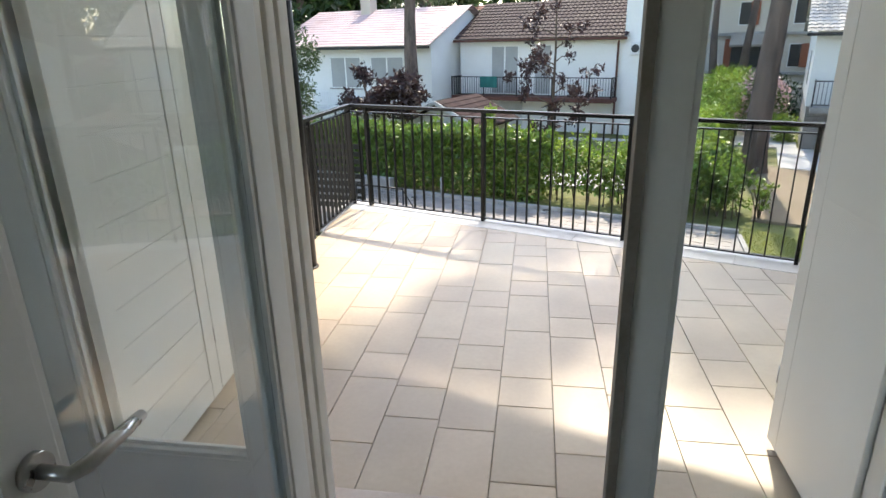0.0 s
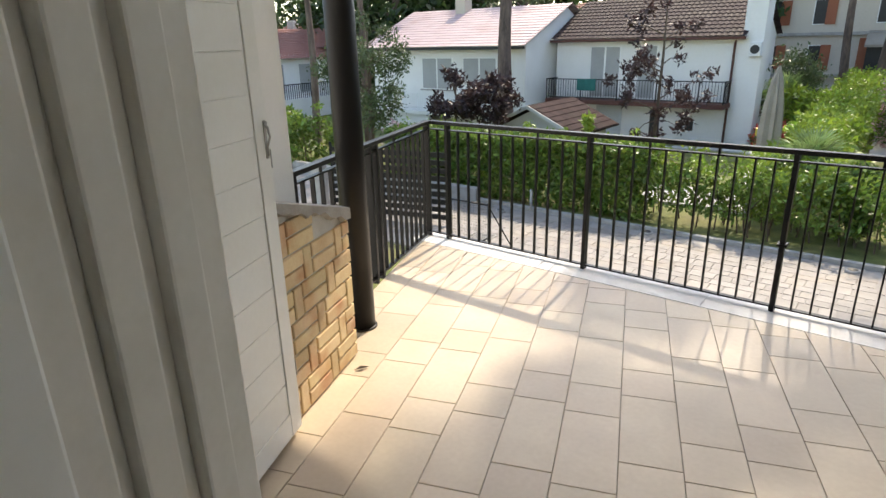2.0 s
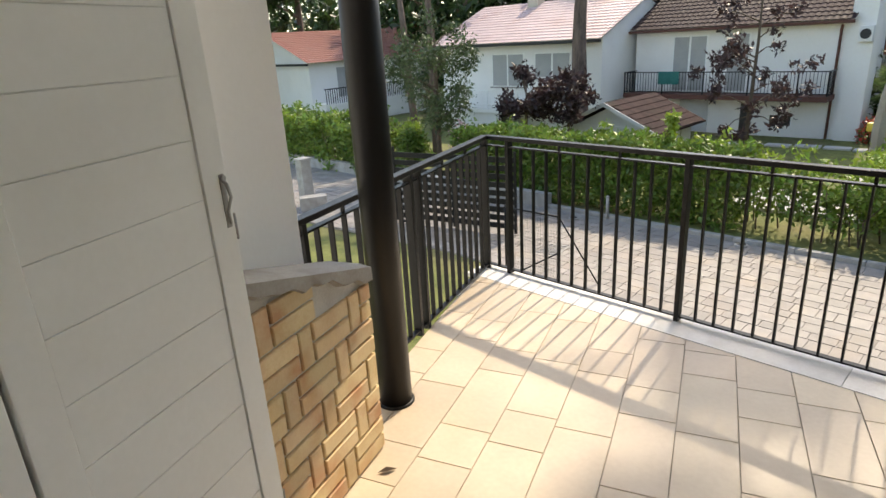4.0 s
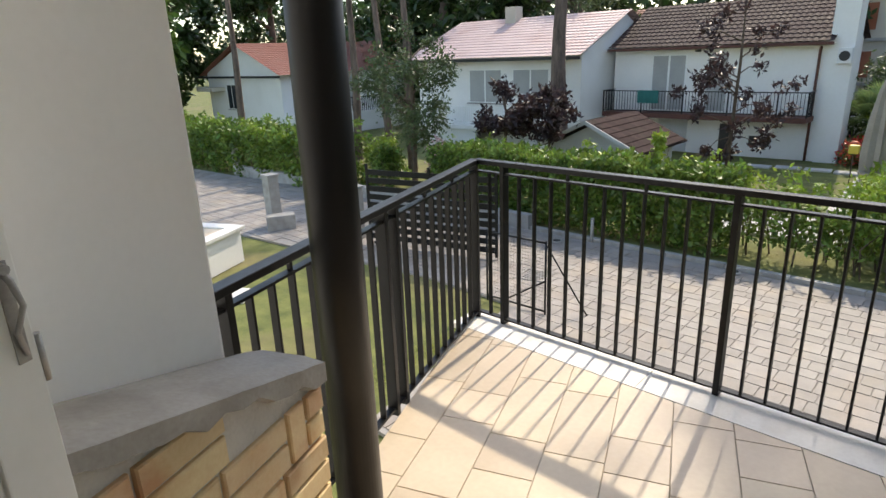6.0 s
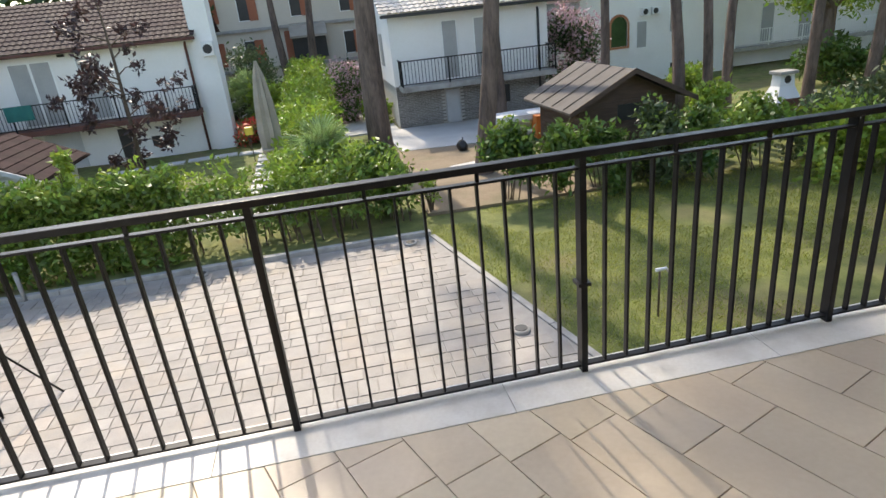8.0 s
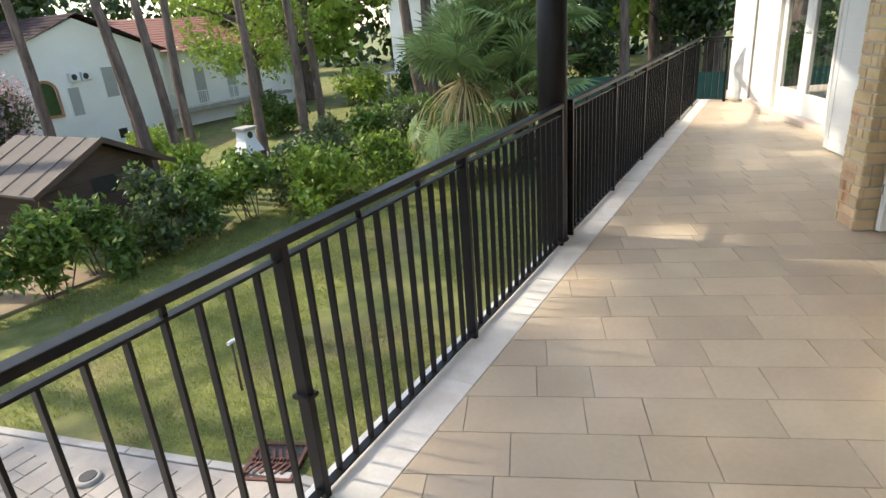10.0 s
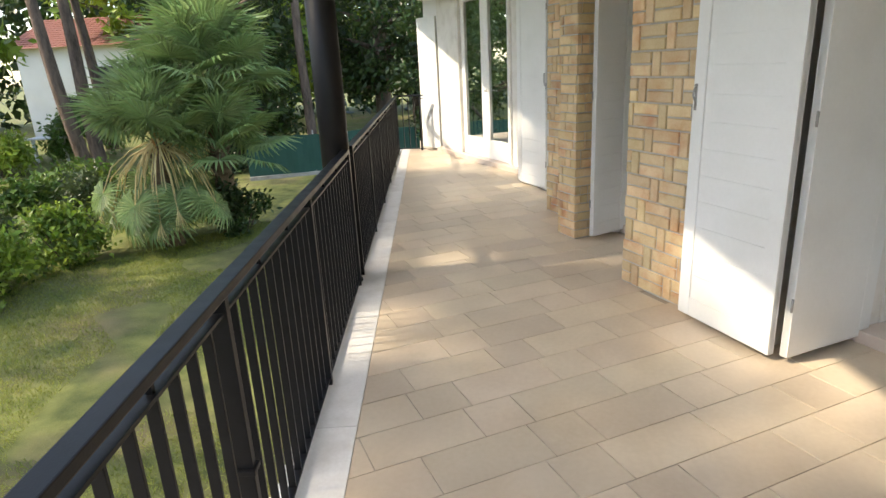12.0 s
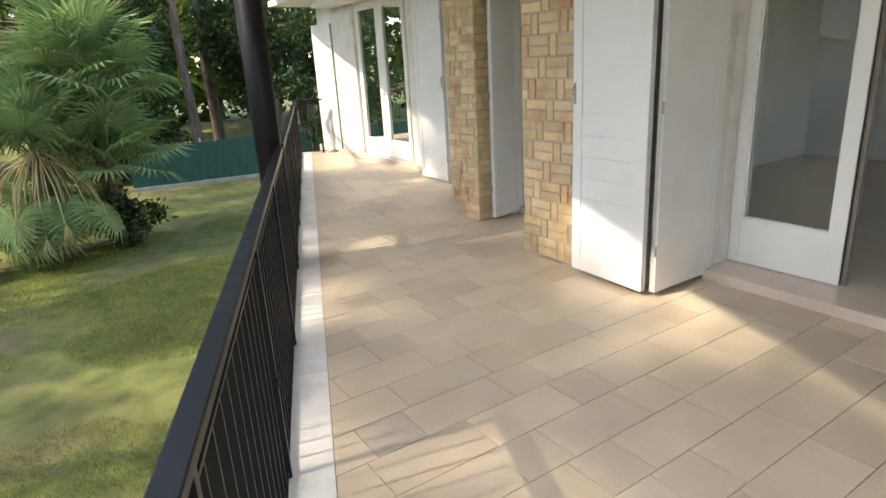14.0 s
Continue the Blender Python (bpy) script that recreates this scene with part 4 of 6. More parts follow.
def palm(label, x, y, h, s, n, dry, tilt=(0, 0), r=0.16):
    t = plant("palm_tree", label, "palm", x, y, "fan palms")
    b = bmesh.new()
    zs = [0.0, 0.3, 0.8, h * 0.6, h]
    tube(b, [(tilt[0] * z, tilt[1] * z, z - 0.05) for z in zs], [r * 1.15, r, r * 0.95, r * 1.0, r * 0.6], 18, True, 0.35)
    for i in range(110):
        q, z = RNG.uniform(0, 2 * math.pi), RNG.uniform(0.1, h)
        o = Vector((tilt[0] * z + r * math.cos(q), tilt[1] * z + r * math.sin(q), z))
        tube(b, [o, o + Vector((0.05 * math.cos(q), 0.05 * math.sin(q), 0.09))], [0.022, 0.008], 4, False)
    part("trunk", b, M_FIBRE, t)
    for i in range(n):
        k = (i + 0.5) / n
        pitch = 84 - (50 if dry > 10 else 92) * k + RNG.uniform(-9, 9)
        part("frond", FANS[i % 3], M_PALM, t, at=pose(tilt[0] * h, tilt[1] * h, h - 0.2 * k, 0, 0, i * 137.5) @ pose(0, 0, 0, RNG.uniform(-25, 25), -pitch, 0) @ Matrix.Scale(s * RNG.uniform(0.85, 1.1), 4))
    for i in range(dry):
        out, drop = RNG.uniform(0.35, 1.15), RNG.uniform(0.8, 1.3)
        b = bmesh.new()
        pts = [(0.05, 0, 0.0), (out * 0.45, RNG.uniform(-0.03, 0.03), -0.06 - 0.12 * drop), (out * 0.8, 0, -0.5 * drop), (out, 0, -drop)]
        tube(b, pts, [0.022, 0.013, 0.011, 0.009], 6, False)
        if i % 2:
            for k in range(7):
                tube(b, [pts[-1], (out + 0.06 + 0.03 * k % 0.07, 0.02 * (k - 3), -drop - 0.16), (out + 0.05, 0.035 * (k - 3), -drop - RNG.uniform(0.28, 0.42))], [0.006, 0.009, 0.002], 4, False)
        base = pose(tilt[0] * h, tilt[1] * h, h + RNG.uniform(-0.12, 0.05), 0, 0, i * 137.5 + 40)
        part("dry_frond", b, M_PALMDRY, t, "bare straw-coloured hanging stalk", at=base)
        if not i % 2:
            part("frond", FANS[i % 3], M_PALM, t, at=base @ pose(out, 0, -drop, RNG.uniform(-25, 25), 62, 0) @ Matrix.Scale(s * RNG.uniform(0.72, 0.92), 4) @ pose(-0.72, 0, 0))
    if dry > 10:
        part("heart", tube(bmesh.new(), [(0, 0, h - 0.22), (0, 0, h - 0.02), (0, 0, h + 0.16)], [r * 0.9, r * 0.8, r * 0.25], 14, True, 0.4), M_ORANGEFIB, t, "orange-brown fibrous crown heart")
    return t


palm("fan palm with a skirt of dry straw-coloured fronds", 12.25, 4.2, 1.95, 1.18, 30, 54)
palm("fan palm with drooping green fronds", 13.5, 3.6, 3.1, 1.3, 46, 4)
palm("fan palm leaning among its taller neighbours", 12.95, 3.35, 1.75, 1.1, 30, 0)
palm("small spiky palm in the neighbour's garden", 1.75, 11.2, 0.95, 0.8, 26, 0, r=0.09)
palm("small bright palm behind the villa", -1.1, 27.5, 1.6, 1.1, 24, 0)

# far woods that close the view
def woods(x0, x1, y0, y1, n, along):
    p = in_box(n, x0, x1, y0, y1, 0.0, 12.5, 2.2, 0.12) if along == "x" else in_box(n, y0, y1, x0, x1, 0.0, 12.5, 2.2, 0.12)[:, [1, 0, 2]]
    me = leaf_mesh("woods", p + np.array([0, 0, GZ]), 1.0, M_DEEP, 0.6)
    tagged(new("woods", me), "distant belt of dark green woodland", "woods", "", "stuff")


woods(-100, 70, 62, 68, 18000, "x")
woods(52, 58, -25, 62, 9000, "y")
woods(-98, -92, -20, 62, 6000, "y")

# grass tufts on the near lawn
gp = np.stack([RNG.uniform(-3, 17, 210000), RNG.uniform(0.5, 8.5, 210000), np.full(210000, GZ - 0.015)], 1)
edge = 4.6 - np.clip((gp[:, 1] - 2.0) / 5.5, 0, 1) * 1.35
gp = gp[(gp[:, 0] > edge) | ((gp[:, 0] < -2.6) & (gp[:, 1] < 3.2))]
gd = np.array([noise.noise(Vector((a * 0.45, b * 0.45, 3))) for a, b, _ in gp])
gp = gp[gd > -0.2 + 0.2 * (gp[:, 0] > 12)]
gm = leaf_mesh("grass", gp, 0.055, M_GRASS, 0.10, 0.5, droop=-1.6)
tagged(new("grass", gm), "short patchy green lawn grass", "grass", "", "stuff")


# ---- neighbouring houses ----
def tiled(a, b, c, pitch=0.24, row=0.36):
    """A sheet of roof tiles: a to b along the eaves, c above a on the ridge; waves across, steps up the slope."""
    a, b, c = Vector(a), Vector(b), Vector(c)
    ex, ey = b - a, c - a
    n = ex.cross(ey).normalized()
    if n.z < 0:
        n = -n
    nx, ny = int(ex.length / pitch * 4), max(2, int(ey.length / row))
    v, f = [], []
    for j in range(ny):
        for s in (0, 1):
            for i in range(nx + 1):
                h = 0.035 * abs(math.sin(math.pi * i / 4)) + (0.03 if s == 0 else 0.0)
                v.append(a + ex * (i / nx) + ey * ((j + s) / ny) + n * h)
    w = nx + 1
    for j in range(2 * ny - 1):
        for i in range(nx):
            k = j * w + i
            f.append((k, k + 1, k + w + 1, k + w))
    me = bpy.data.meshes.new("roof_tiles")
    me.from_pydata([tuple(p) for p in v], [], f)
    return me


def with_mat(me, m):
    me.materials.append(m)
    return me


def walls_gabled(x0, x1, y0, y1, zb, ze, zr, axis):
    """A house body with gables; axis: the way that the ridge runs."""
    b = bmesh.new()
    if axis == "x":
        prof = [(y0, zb), (y1, zb), (y1, ze), ((y0 + y1) / 2, zr), (y0, ze)]
        A = [b.verts.new((x0, y, z)) for y, z in prof]
        B = [b.verts.new((x1, y, z)) for y, z in prof]
    else:
        prof = [(x0, zb), (x1, zb), (x1, ze), ((x0 + x1) / 2, zr), (x0, ze)]
        A = [b.verts.new((x, y0, z)) for x, z in prof]
        B = [b.verts.new((x, y1, z)) for x, z in prof]
    b.faces.new(A)
    b.faces.new(B[::-1])
    for i in range(5):
        b.faces.new((A[i], B[i], B[(i + 1) % 5], A[(i + 1) % 5]))
    bmesh.ops.recalc_face_normals(b, faces=b.faces)
    return b


def window(t, x0, x1, y, z0, z1, pane, leaves=1, sill=True, face=-1):
    """A window in a wall that faces -y: surround, mullions, panes or lowered shutters, a sill."""
    w = part("window", box(x0, x1, y - 0.03, y + 0.02, z0, z1), M_WHITE, t)
    d = (x1 - x0) / leaves
    for i in range(leaves):
        part("pane", box(x0 + i * d + 0.05, x0 + (i + 1) * d - 0.05, y - 0.045, y - 0.028, z0 + 0.05, z1 - 0.05), pane, w)
    if sill:
        part("sill", box(x0 - 0.08, x1 + 0.08, y - 0.14, y - 0.02, z0 - 0.07, z0 - 0.005), M_CONC, w)
    return w


def balcony(t, x0, x1, y0, y1, z, m, rm, slabm=M_CONC, gap=0.13, ends=True):
    s = part("balcony", box(x0, x1, y0, y1, z - 0.2, z, 0.01), slabm, t)
    part("rail", box(x0, x1, y0 + 0.03, y0 + 0.07, z + 0.92, z + 0.96), rm, s)
    part("low_rail", box(x0, x1, y0 + 0.035, y0 + 0.065, z + 0.08, z + 0.11), rm, s)
    n = int((x1 - x0) / gap)
    me = mesh_of("baluster", box(-0.009, 0.009, y0 + 0.04, y0 + 0.058, z + 0.1, z + 0.93), rm)
    pm_ = mesh_of("post", box(-0.025, 0.025, y0 + 0.025, y0 + 0.075, z, z + 0.96), rm)
    for i in range(n + 1):
        x = x0 + 0.03 + (x1 - x0 - 0.06) * i / n
        part("post" if i % 14 == 0 or i == n else "baluster", pm_ if i % 14 == 0 or i == n else me, rm, s, at=pose(x, 0, 0))
    if ends:
        for x in (x0 + 0.03, x1 - 0.07):
            part("end_rail", box(x, x + 0.04, y0 + 0.07, y1, z + 0.92, z + 0.96), rm, s)
            for k in range(1, int((y1 - y0) / gap)):
                part("baluster", box(x + 0.01, x + 0.028, y0 + 0.07 + k * gap, y0 + 0.088 + k * gap, z, z + 0.93), rm, s)
    return s


def pipe(t, x, y, z0, z1, m=M_RUST):
    part("downpipe", tube(bmesh.new(), [(x, y + 0.25, z1), (x, y, z1 - 0.25), (x, y, z0)], [0.05, 0.05, 0.05], 10), m, t, "brown metal downpipe")


# the white double villa: its right part
va = thing("villa", "white rendered villa with a brown tiled roof and balcony", "house", house_at(-6.5, 24.3), group="villas")
part("wall", walls_gabled(-11.2, -2.55, 24.5, 31.5, -1.95, 2.78, 4.45, "x"), M_HWALL, va)
part("roof", with_mat(tiled((-11.3, 23.9, 2.74), (-2.35, 23.9, 2.74), (-11.3, 28.0, 4.62)), M_ROOFBROWN), M_ROOFBROWN, va, "weathered brown tiled roof")
part("back_roof", with_mat(tiled((-2.35, 32.1, 2.74), (-11.3, 32.1, 2.74), (-2.35, 28.0, 4.62)), M_ROOFBROWN), M_ROOFBROWN, va)
part("gutter", box(-11.3, -2.35, 23.84, 23.96, 2.62, 2.74, 0.02), M_RUST, va, "red-brown gutter")
part("fascia", box(-11.3, -2.35, 23.96, 24.5, 2.68, 2.72), M_HWALL, va)
part("corner_pier", box(-2.55, -1.75, 24.3, 25.6, -1.95, 4.9), M_HWALL, va)
window(va, -9.38, -7.85, 24.5, 0.03, 2.42, M_ROLLER, 2, False)
window(va, -6.99, -6.10, 24.5, 0.03, 2.44, M_ROLLER, 1, False)
balcony(va, -11.15, -2.75, 23.3, 24.47, 0.0, M_HWALL, M_IRON, M_RUST)
part("cellar_door", box(-6.2, -5.75, 24.44, 24.52, -1.75, -0.45), M_DARK, va, "dark cellar door")
window(va, -5.05, -4.15, 24.5, -1.36, -0.85, M_DARK, 2, False)
part("garage_door", box(-8.9, -7.6, 24.44, 24.52, -1.75, -0.35), M_GREYBOARD, va, "grey cellar door")
pipe(va, -2.85, 24.42, -1.75, 2.7)
ac = part("air_conditioner", box(-2.2, -1.75, 24.0, 24.3, 1.95, 2.5, 0.02), M_WPLAST, va, "white air conditioner box")
part("fan_grille", tube(bmesh.new(), [(-1.98, 23.995, 2.22), (-1.98, 23.975, 2.22)], [0.18, 0.17], 20), M_BLACKPL, ac)
part("wall_lamp", box(-7.5, -7.28, 24.35, 24.5, 2.5, 2.6, 0.01), M_BLACKPL, va)
tw = bmesh.new()
bmesh.ops.create_grid(tw, x_segments=14, y_segments=10, size=0.5)
for v in tw.verts:
    x, z = v.co.x, v.co.y
    v.co = (x * 0.95, 0.02 * math.sin(x * 17) - 0.03, z * 0.55)
solid("towel", tw, M_TEAL, "teal towel hanging over the villa's balcony rail", "towel", va.matrix_world @ pose(-9.0, 23.33, 0.70))

# the left part with the pale roof
vb = thing("villa", "white rendered villa with a faded pink tiled roof", "house", house_at(-16.5, 22.6), group="villas")
part("wall", walls_gabled(-22.2, -11.9, 22.6, 31.2, -1.95, 2.72, 4.5, "x"), M_HWALL, vb)
part("roof", with_mat(tiled((-22.6, 21.9, 2.66), (-11.6, 21.9, 2.66), (-22.6, 26.9, 4.70)), M_ROOFPINK), M_ROOFPINK, vb, "sun-bleached pink tiled roof")
part("back_roof", with_mat(tiled((-11.6, 31.9, 2.66), (-22.6, 31.9, 2.66), (-11.6, 26.9, 4.70)), M_ROOFPINK), M_ROOFPINK, vb)
part("gutter", box(-22.6, -11.6, 21.82, 21.96, 2.52, 2.66, 0.02), M_BLACKPL, vb, "dark gutter")
window(vb, -18.5, -16.4, 22.6, 0.45, 2.12, M_ROLLER, 2)
window(vb, -15.7, -13.6, 22.6, 0.9, 2.12, M_ROLLER, 2)
balcony(vb, -21.6, -14.4, 21.0, 22.55, -0.55, M_HWALL, M_WHITE, M_HWALL, 0.14)
part("garden_wall", box(-21.6, -17.0, 21.2, 21.4, -1.75, -0.75), M_HWALL, vb)
part("chimney", box(-18.8, -18.1, 26.2, 26.9, 4.3, 5.3, 0.02), M_HWALL2, vb)

# white villa with a brick base
vc = thing("villa", "white villa on a grey brick base with a long balcony", "house", house_at(8, 22), group="villas")
part("wall", walls_gabled(4.95, 11.35, 22.0, 31.0, -0.05, 2.70, 4.3, "x"), M_HWALL, vc)
part("base", box(5.0, 11.3, 22.25, 31.0, -1.95, -0.05), M_MORTAR, vc)
part("roof", with_mat(tiled((4.6, 21.3, 2.62), (11.7, 21.3, 2.62), (4.6, 26.5, 4.5)), M_ROOFGREY), M_ROOFGREY, vc, "weathered grey-brown tiled roof")
part("back_roof", with_mat(tiled((11.7, 31.7, 2.62), (4.6, 31.7, 2.62), (11.7, 26.5, 4.5)), M_ROOFGREY), M_ROOFGREY, vc)
part("gutter", box(4.6, 11.7, 21.22, 21.34, 2.50, 2.62, 0.02), M_BLACKPL, vc)
window(vc, 6.98, 7.62, 22.0, 0.02, 2.23, M_ROLLER, 1, False)
window(vc, 8.27, 9.01, 22.0, 0.02, 2.23, M_ROLLER, 1, False)
balcony(vc, 5.1, 11.3, 21.0, 22.0, 0.0, M_HWALL, M_IRON)
part("garage_door", box(7.0, 7.55, 22.16, 22.26, -1.75, -0.42), M_GREYBOARD, vc, "grey steel door")
part("cellar_window", box(8.6, 9.7, 22.18, 22.26, -1.2, -0.5), M_DARK, vc)
pipe(vc, 10.95, 21.95, -1.75, 2.5, M_BLACKPL)
part("side_window", box(4.92, 4.96, 24.5, 25.4, 0.6, 1.9), M_ROLLER, vc)
bk, bf = [], []
for r in range(24):
    z = -1.73 + r * 0.069
    n_ = 24
    for k in range(n_ + 1):
        x = 5.0 + (k - 0.5 * (r % 2)) * 0.26
        xa, xb = max(5.0, x + 0.006), min(11.3, x + 0.254)
        if xb - xa < 0.03 or (xb > 6.98 and xa < 7.57) or z > -0.12:
            continue
        i = len(bk)
        bk += [(xa, 22.235, z), (xb, 22.235, z), (xb, 22.235, z + 0.057), (xa, 22.235, z + 0.057), (xa, 22.25, z), (xb, 22.25, z), (xb, 22.25, z + 0.057), (xa, 22.25, z + 0.057)]
        bf += [(i, i + 1, i + 2, i + 3), (i + 3, i + 2, i + 6, i + 7), (i, i + 4, i + 5, i + 1)]
gme = bpy.data.meshes.new("bricks")
gme.from_pydata(bk, [], bf)
gme.materials.append(M_GREYBRICK)
tagged(part("bricks", gme, M_GREYBRICK, vc, "grey thin brick facing"), kind="stuff")

# white house with the arched opening
vd = thing("villa", "white house with a rounded arch and terracotta roof", "house", house_at(20, 30), group="villas")
part("wall", walls_gabled(16.4, 25.5, 30.0, 38.0, -1.95, 2.9, 4.7, "y"), M_HWALL, vd)
part("roof", with_mat(tiled((16.0, 29.5, 2.78), (16.0, 38.4, 2.78), (20.95, 29.5, 4.9)), M_ROOFBROWN), M_ROOFBROWN, vd)
part("right_roof", with_mat(tiled((25.9, 38.4, 2.78), (25.9, 29.5, 2.78), (20.95, 38.4, 4.9)), M_ROOFBROWN), M_ROOFBROWN, vd)
ar = bmesh.new()
prof = [(18.05, 0.15), (19.25, 0.15)] + [(18.65 + 0.6 * math.cos(a), 1.35 + 0.6 * math.sin(a)) for a in [math.pi * k / 12 for k in range(13)]]
ins = [(18.17, 0.27), (19.13, 0.27)] + [(18.65 + 0.48 * math.cos(a), 1.35 + 0.48 * math.sin(a)) for a in [math.pi * k / 12 for k in range(13)]]
A, B = [ar.verts.new((x, 29.9, z)) for x, z in prof], [ar.verts.new((x, 29.9, z)) for x, z in ins]
C2 = [ar.verts.new((x, 30.0, z)) for x, z in prof]
for i in range(len(A)):
    j = (i + 1) % len(A)
    ar.faces.new((A[i], A[j], B[j], B[i]))
    ar.faces.new((A[j], A[i], C2[i], C2[j]))
arch = part("arch", ar, M_TERRA, vd, "brown stone arch surround")
op = bmesh.new()
op.faces.new([op.verts.new((x, 29.985, z)) for x, z in ins])
part("arch_opening", op, M_DEEP, arch, "greenery seen through the arch")
window(vd, 19.7, 20.35, 30.0, 0.05, 1.5, M_ROLLER, 1, False)
window(vd, 21.7, 22.5, 30.0, 0.7, 2.3, M_ROLLER, 1, False)
window(vd, 21.8, 22.4, 30.0, -1.5, -0.9, M_DARK, 1, False)
for x in (19.9, 20.5):
    u = part("air_conditioner", box(x, x + 0.5, 29.7, 29.98, 1.75, 2.15, 0.02), M_WPLAST, vd, "white air conditioner box")
    part("fan_grille", tube(bmesh.new(), [(x + 0.2, 29.7, 1.95), (x + 0.2, 29.68, 1.95)], [0.15, 0.14], 18), M_BLACKPL, u)
ve = thing("villa", "pale grey two-storey house behind the pines", "house", house_at(31, 31.5), group="villas")
part("wall", walls_gabled(25.6, 38.2, 31.5, 40.0, -1.95, 2.9, 4.6, "x"), M_HWALL, ve)
part("roof", with_mat(tiled((25.0, 30.8, 2.75), (38.8, 30.8, 2.75), (25.0, 35.7, 4.8)), M_ROOFRED), M_ROOFRED, ve)
part("back_roof", with_mat(tiled((38.8, 40.6, 2.75), (25.0, 40.6, 2.75), (38.8, 35.7, 4.8)), M_ROOFRED), M_ROOFRED, ve)
balcony(ve, 26.0, 36.0, 30.2, 31.5, -0.6, M_HWALL, M_WHITE, M_CONC, 0.16)
window(ve, 28.6, 29.5, 31.5, -0.55, 1.7, M_ROLLER, 1, False)
window(ve, 31.2, 32.1, 31.5, -0.55, 1.7, M_ROLLER, 1, False)
pipe(ve, 26.3, 31.42, -1.75, 2.7)

# beige block of flats in the background
vf = thing("apartment_house", "beige apartment house with red-brown shutters and an awning", "house", house_at(3, 45))
part("wall", box(-7.0, 14.5, 45.0, 54.0, -1.95, 8.2), M_HWALL2, vf)
for z in (1.0, 3.7, 6.5):
    part("string_course", box(-7.0, 14.5, 44.7, 45.0, z - 0.2, z), M_CONC, vf)
for x in (-5.2, -2.5, 1.1, 4.6, 8.0, 11.4):
    for z in (1.3, 4.2):
        w = window(vf, x, x + 0.9, 45.0, z, z + 1.6, M_DARK, 1, False)
        part("shutter_leaf", box(x + 0.75, x + 1.35, 44.85, 44.95, z, z + 1.6), M_REDWOOD, w, "red-brown wooden shutter leaf")
part("porch", box(0.9, 3.3, 44.4, 45.05, 1.3, 2.85), M_DARK, vf)
aw = bmesh.new()
vs = [aw.verts.new(p) for p in ((0.8, 44.95, 3.75), (3.4, 44.95, 3.75), (3.4, 43.6, 2.9), (0.8, 43.6, 2.9), (0.8, 43.6, 2.75), (3.4, 43.6, 2.75))]
aw.faces.new(vs[:4])
aw.faces.new((vs[3], vs[2], vs[5], vs[4]))
part("awning", aw, M_CANVAS, vf, "pale canvas awning")
part("red_door", box(0.4, 0.95, 44.85, 44.98, 1.1, 3.3), M_REDWOOD, vf)
vg = thing("villa", "white villa with a red roof beyond the drive", "house", house_at(-40, 23), group="villas")
part("wall", walls_gabled(-46.5, -36.0, 22.5, 34.0, -1.95, 3.0, 4.9, "y"), M_HWALL, vg)
part("roof", with_mat(tiled((-47.1, 22.0, 2.75), (-47.1, 34.5, 2.75), (-41.25, 22.0, 5.1), 0.3), M_ROOFRED), M_ROOFRED, vg, "red tiled roof")
part("right_roof", with_mat(tiled((-35.4, 34.5, 2.75), (-35.4, 22.0, 2.75), (-41.25, 34.5, 5.1), 0.3), M_ROOFRED), M_ROOFRED, vg)
part("verge", box(-47.1, -35.4, 21.9, 22.1, 2.6, 2.75), M_BLACKPL, vg)
window(vg, -43.6, -42.2, 22.5, 0.2, 2.1, M_WINGLASS, 2)
part("porch_roof", box(-46.4, -43.9, 21.3, 22.5, 1.6, 1.9, 0.03), M_HWALL2, vg)
part("side_door", box(-36.05, -35.97, 25.0, 26.6, 0.1, 2.3), M_ROLLER, vg)
part("side_window", box(-36.05, -35.97, 28.2, 29.5, 0.1, 2.3), M_ROLLER, vg)
part("terrace_wall", box(-36.0, -34.4, 22.6, 34.0, -1.75, -0.2), M_HWALL, vg)
tr = part("rail", box(-34.5, -34.4, 22.6, 34.0, 0.85, 0.92), M_IRON, vg)
bme_ = mesh_of("baluster", box(-34.47, -34.43, -0.02, 0.02, -0.2, 0.86), M_IRON)
for k in range(57):
    part("baluster", bme_, M_IRON, tr, at=pose(0, 22.7 + 0.2 * k, 0))
vh = thing("villa", "white house with a red roof and tall chimneys", "house", house_at(-55, 38), group="villas")
part("wall", walls_gabled(-66, -44, 38, 48, -1.95, 4.6, 6.6, "x"), M_HWALL, vh)
part("roof", with_mat(tiled((-67, 37.3, 4.45), (-43, 37.3, 4.45), (-67, 43, 6.8), 0.35), M_ROOFRED), M_ROOFRED, vh)
for x in (-58, -53):
    part("chimney", box(x, x + 0.9, 41, 41.9, 5.6, 7.3, 0.03), M_HWALL, vh)
    part("window", box(x - 1.5, x - 0.5, 37.94, 38.02, 2.4, 3.9), M_REDWOOD, vh)
vi = thing("villa", "red-roofed house glimpsed behind the pale villa", "house", house_at(-16, 40), group="villas")
part("wall", walls_gabled(-24, -8, 40, 48, -1.95, 4.3, 6.2, "x"), M_HWALL2, vi)
part("roof", with_mat(tiled((-24.5, 39.3, 4.2), (-7.5, 39.3, 4.2), (-24.5, 44, 6.3), 0.35), M_ROOFRED), M_ROOFRED, vi)
vj = thing("villa", "white house with a red roof beyond the pines", "house", house_at(37.5, 17), group="villas")
part("wall", walls_gabled(37.5, 46.0, 15.0, 23.0, -1.95, 3.2, 4.8, "y"), M_HWALL, vj)
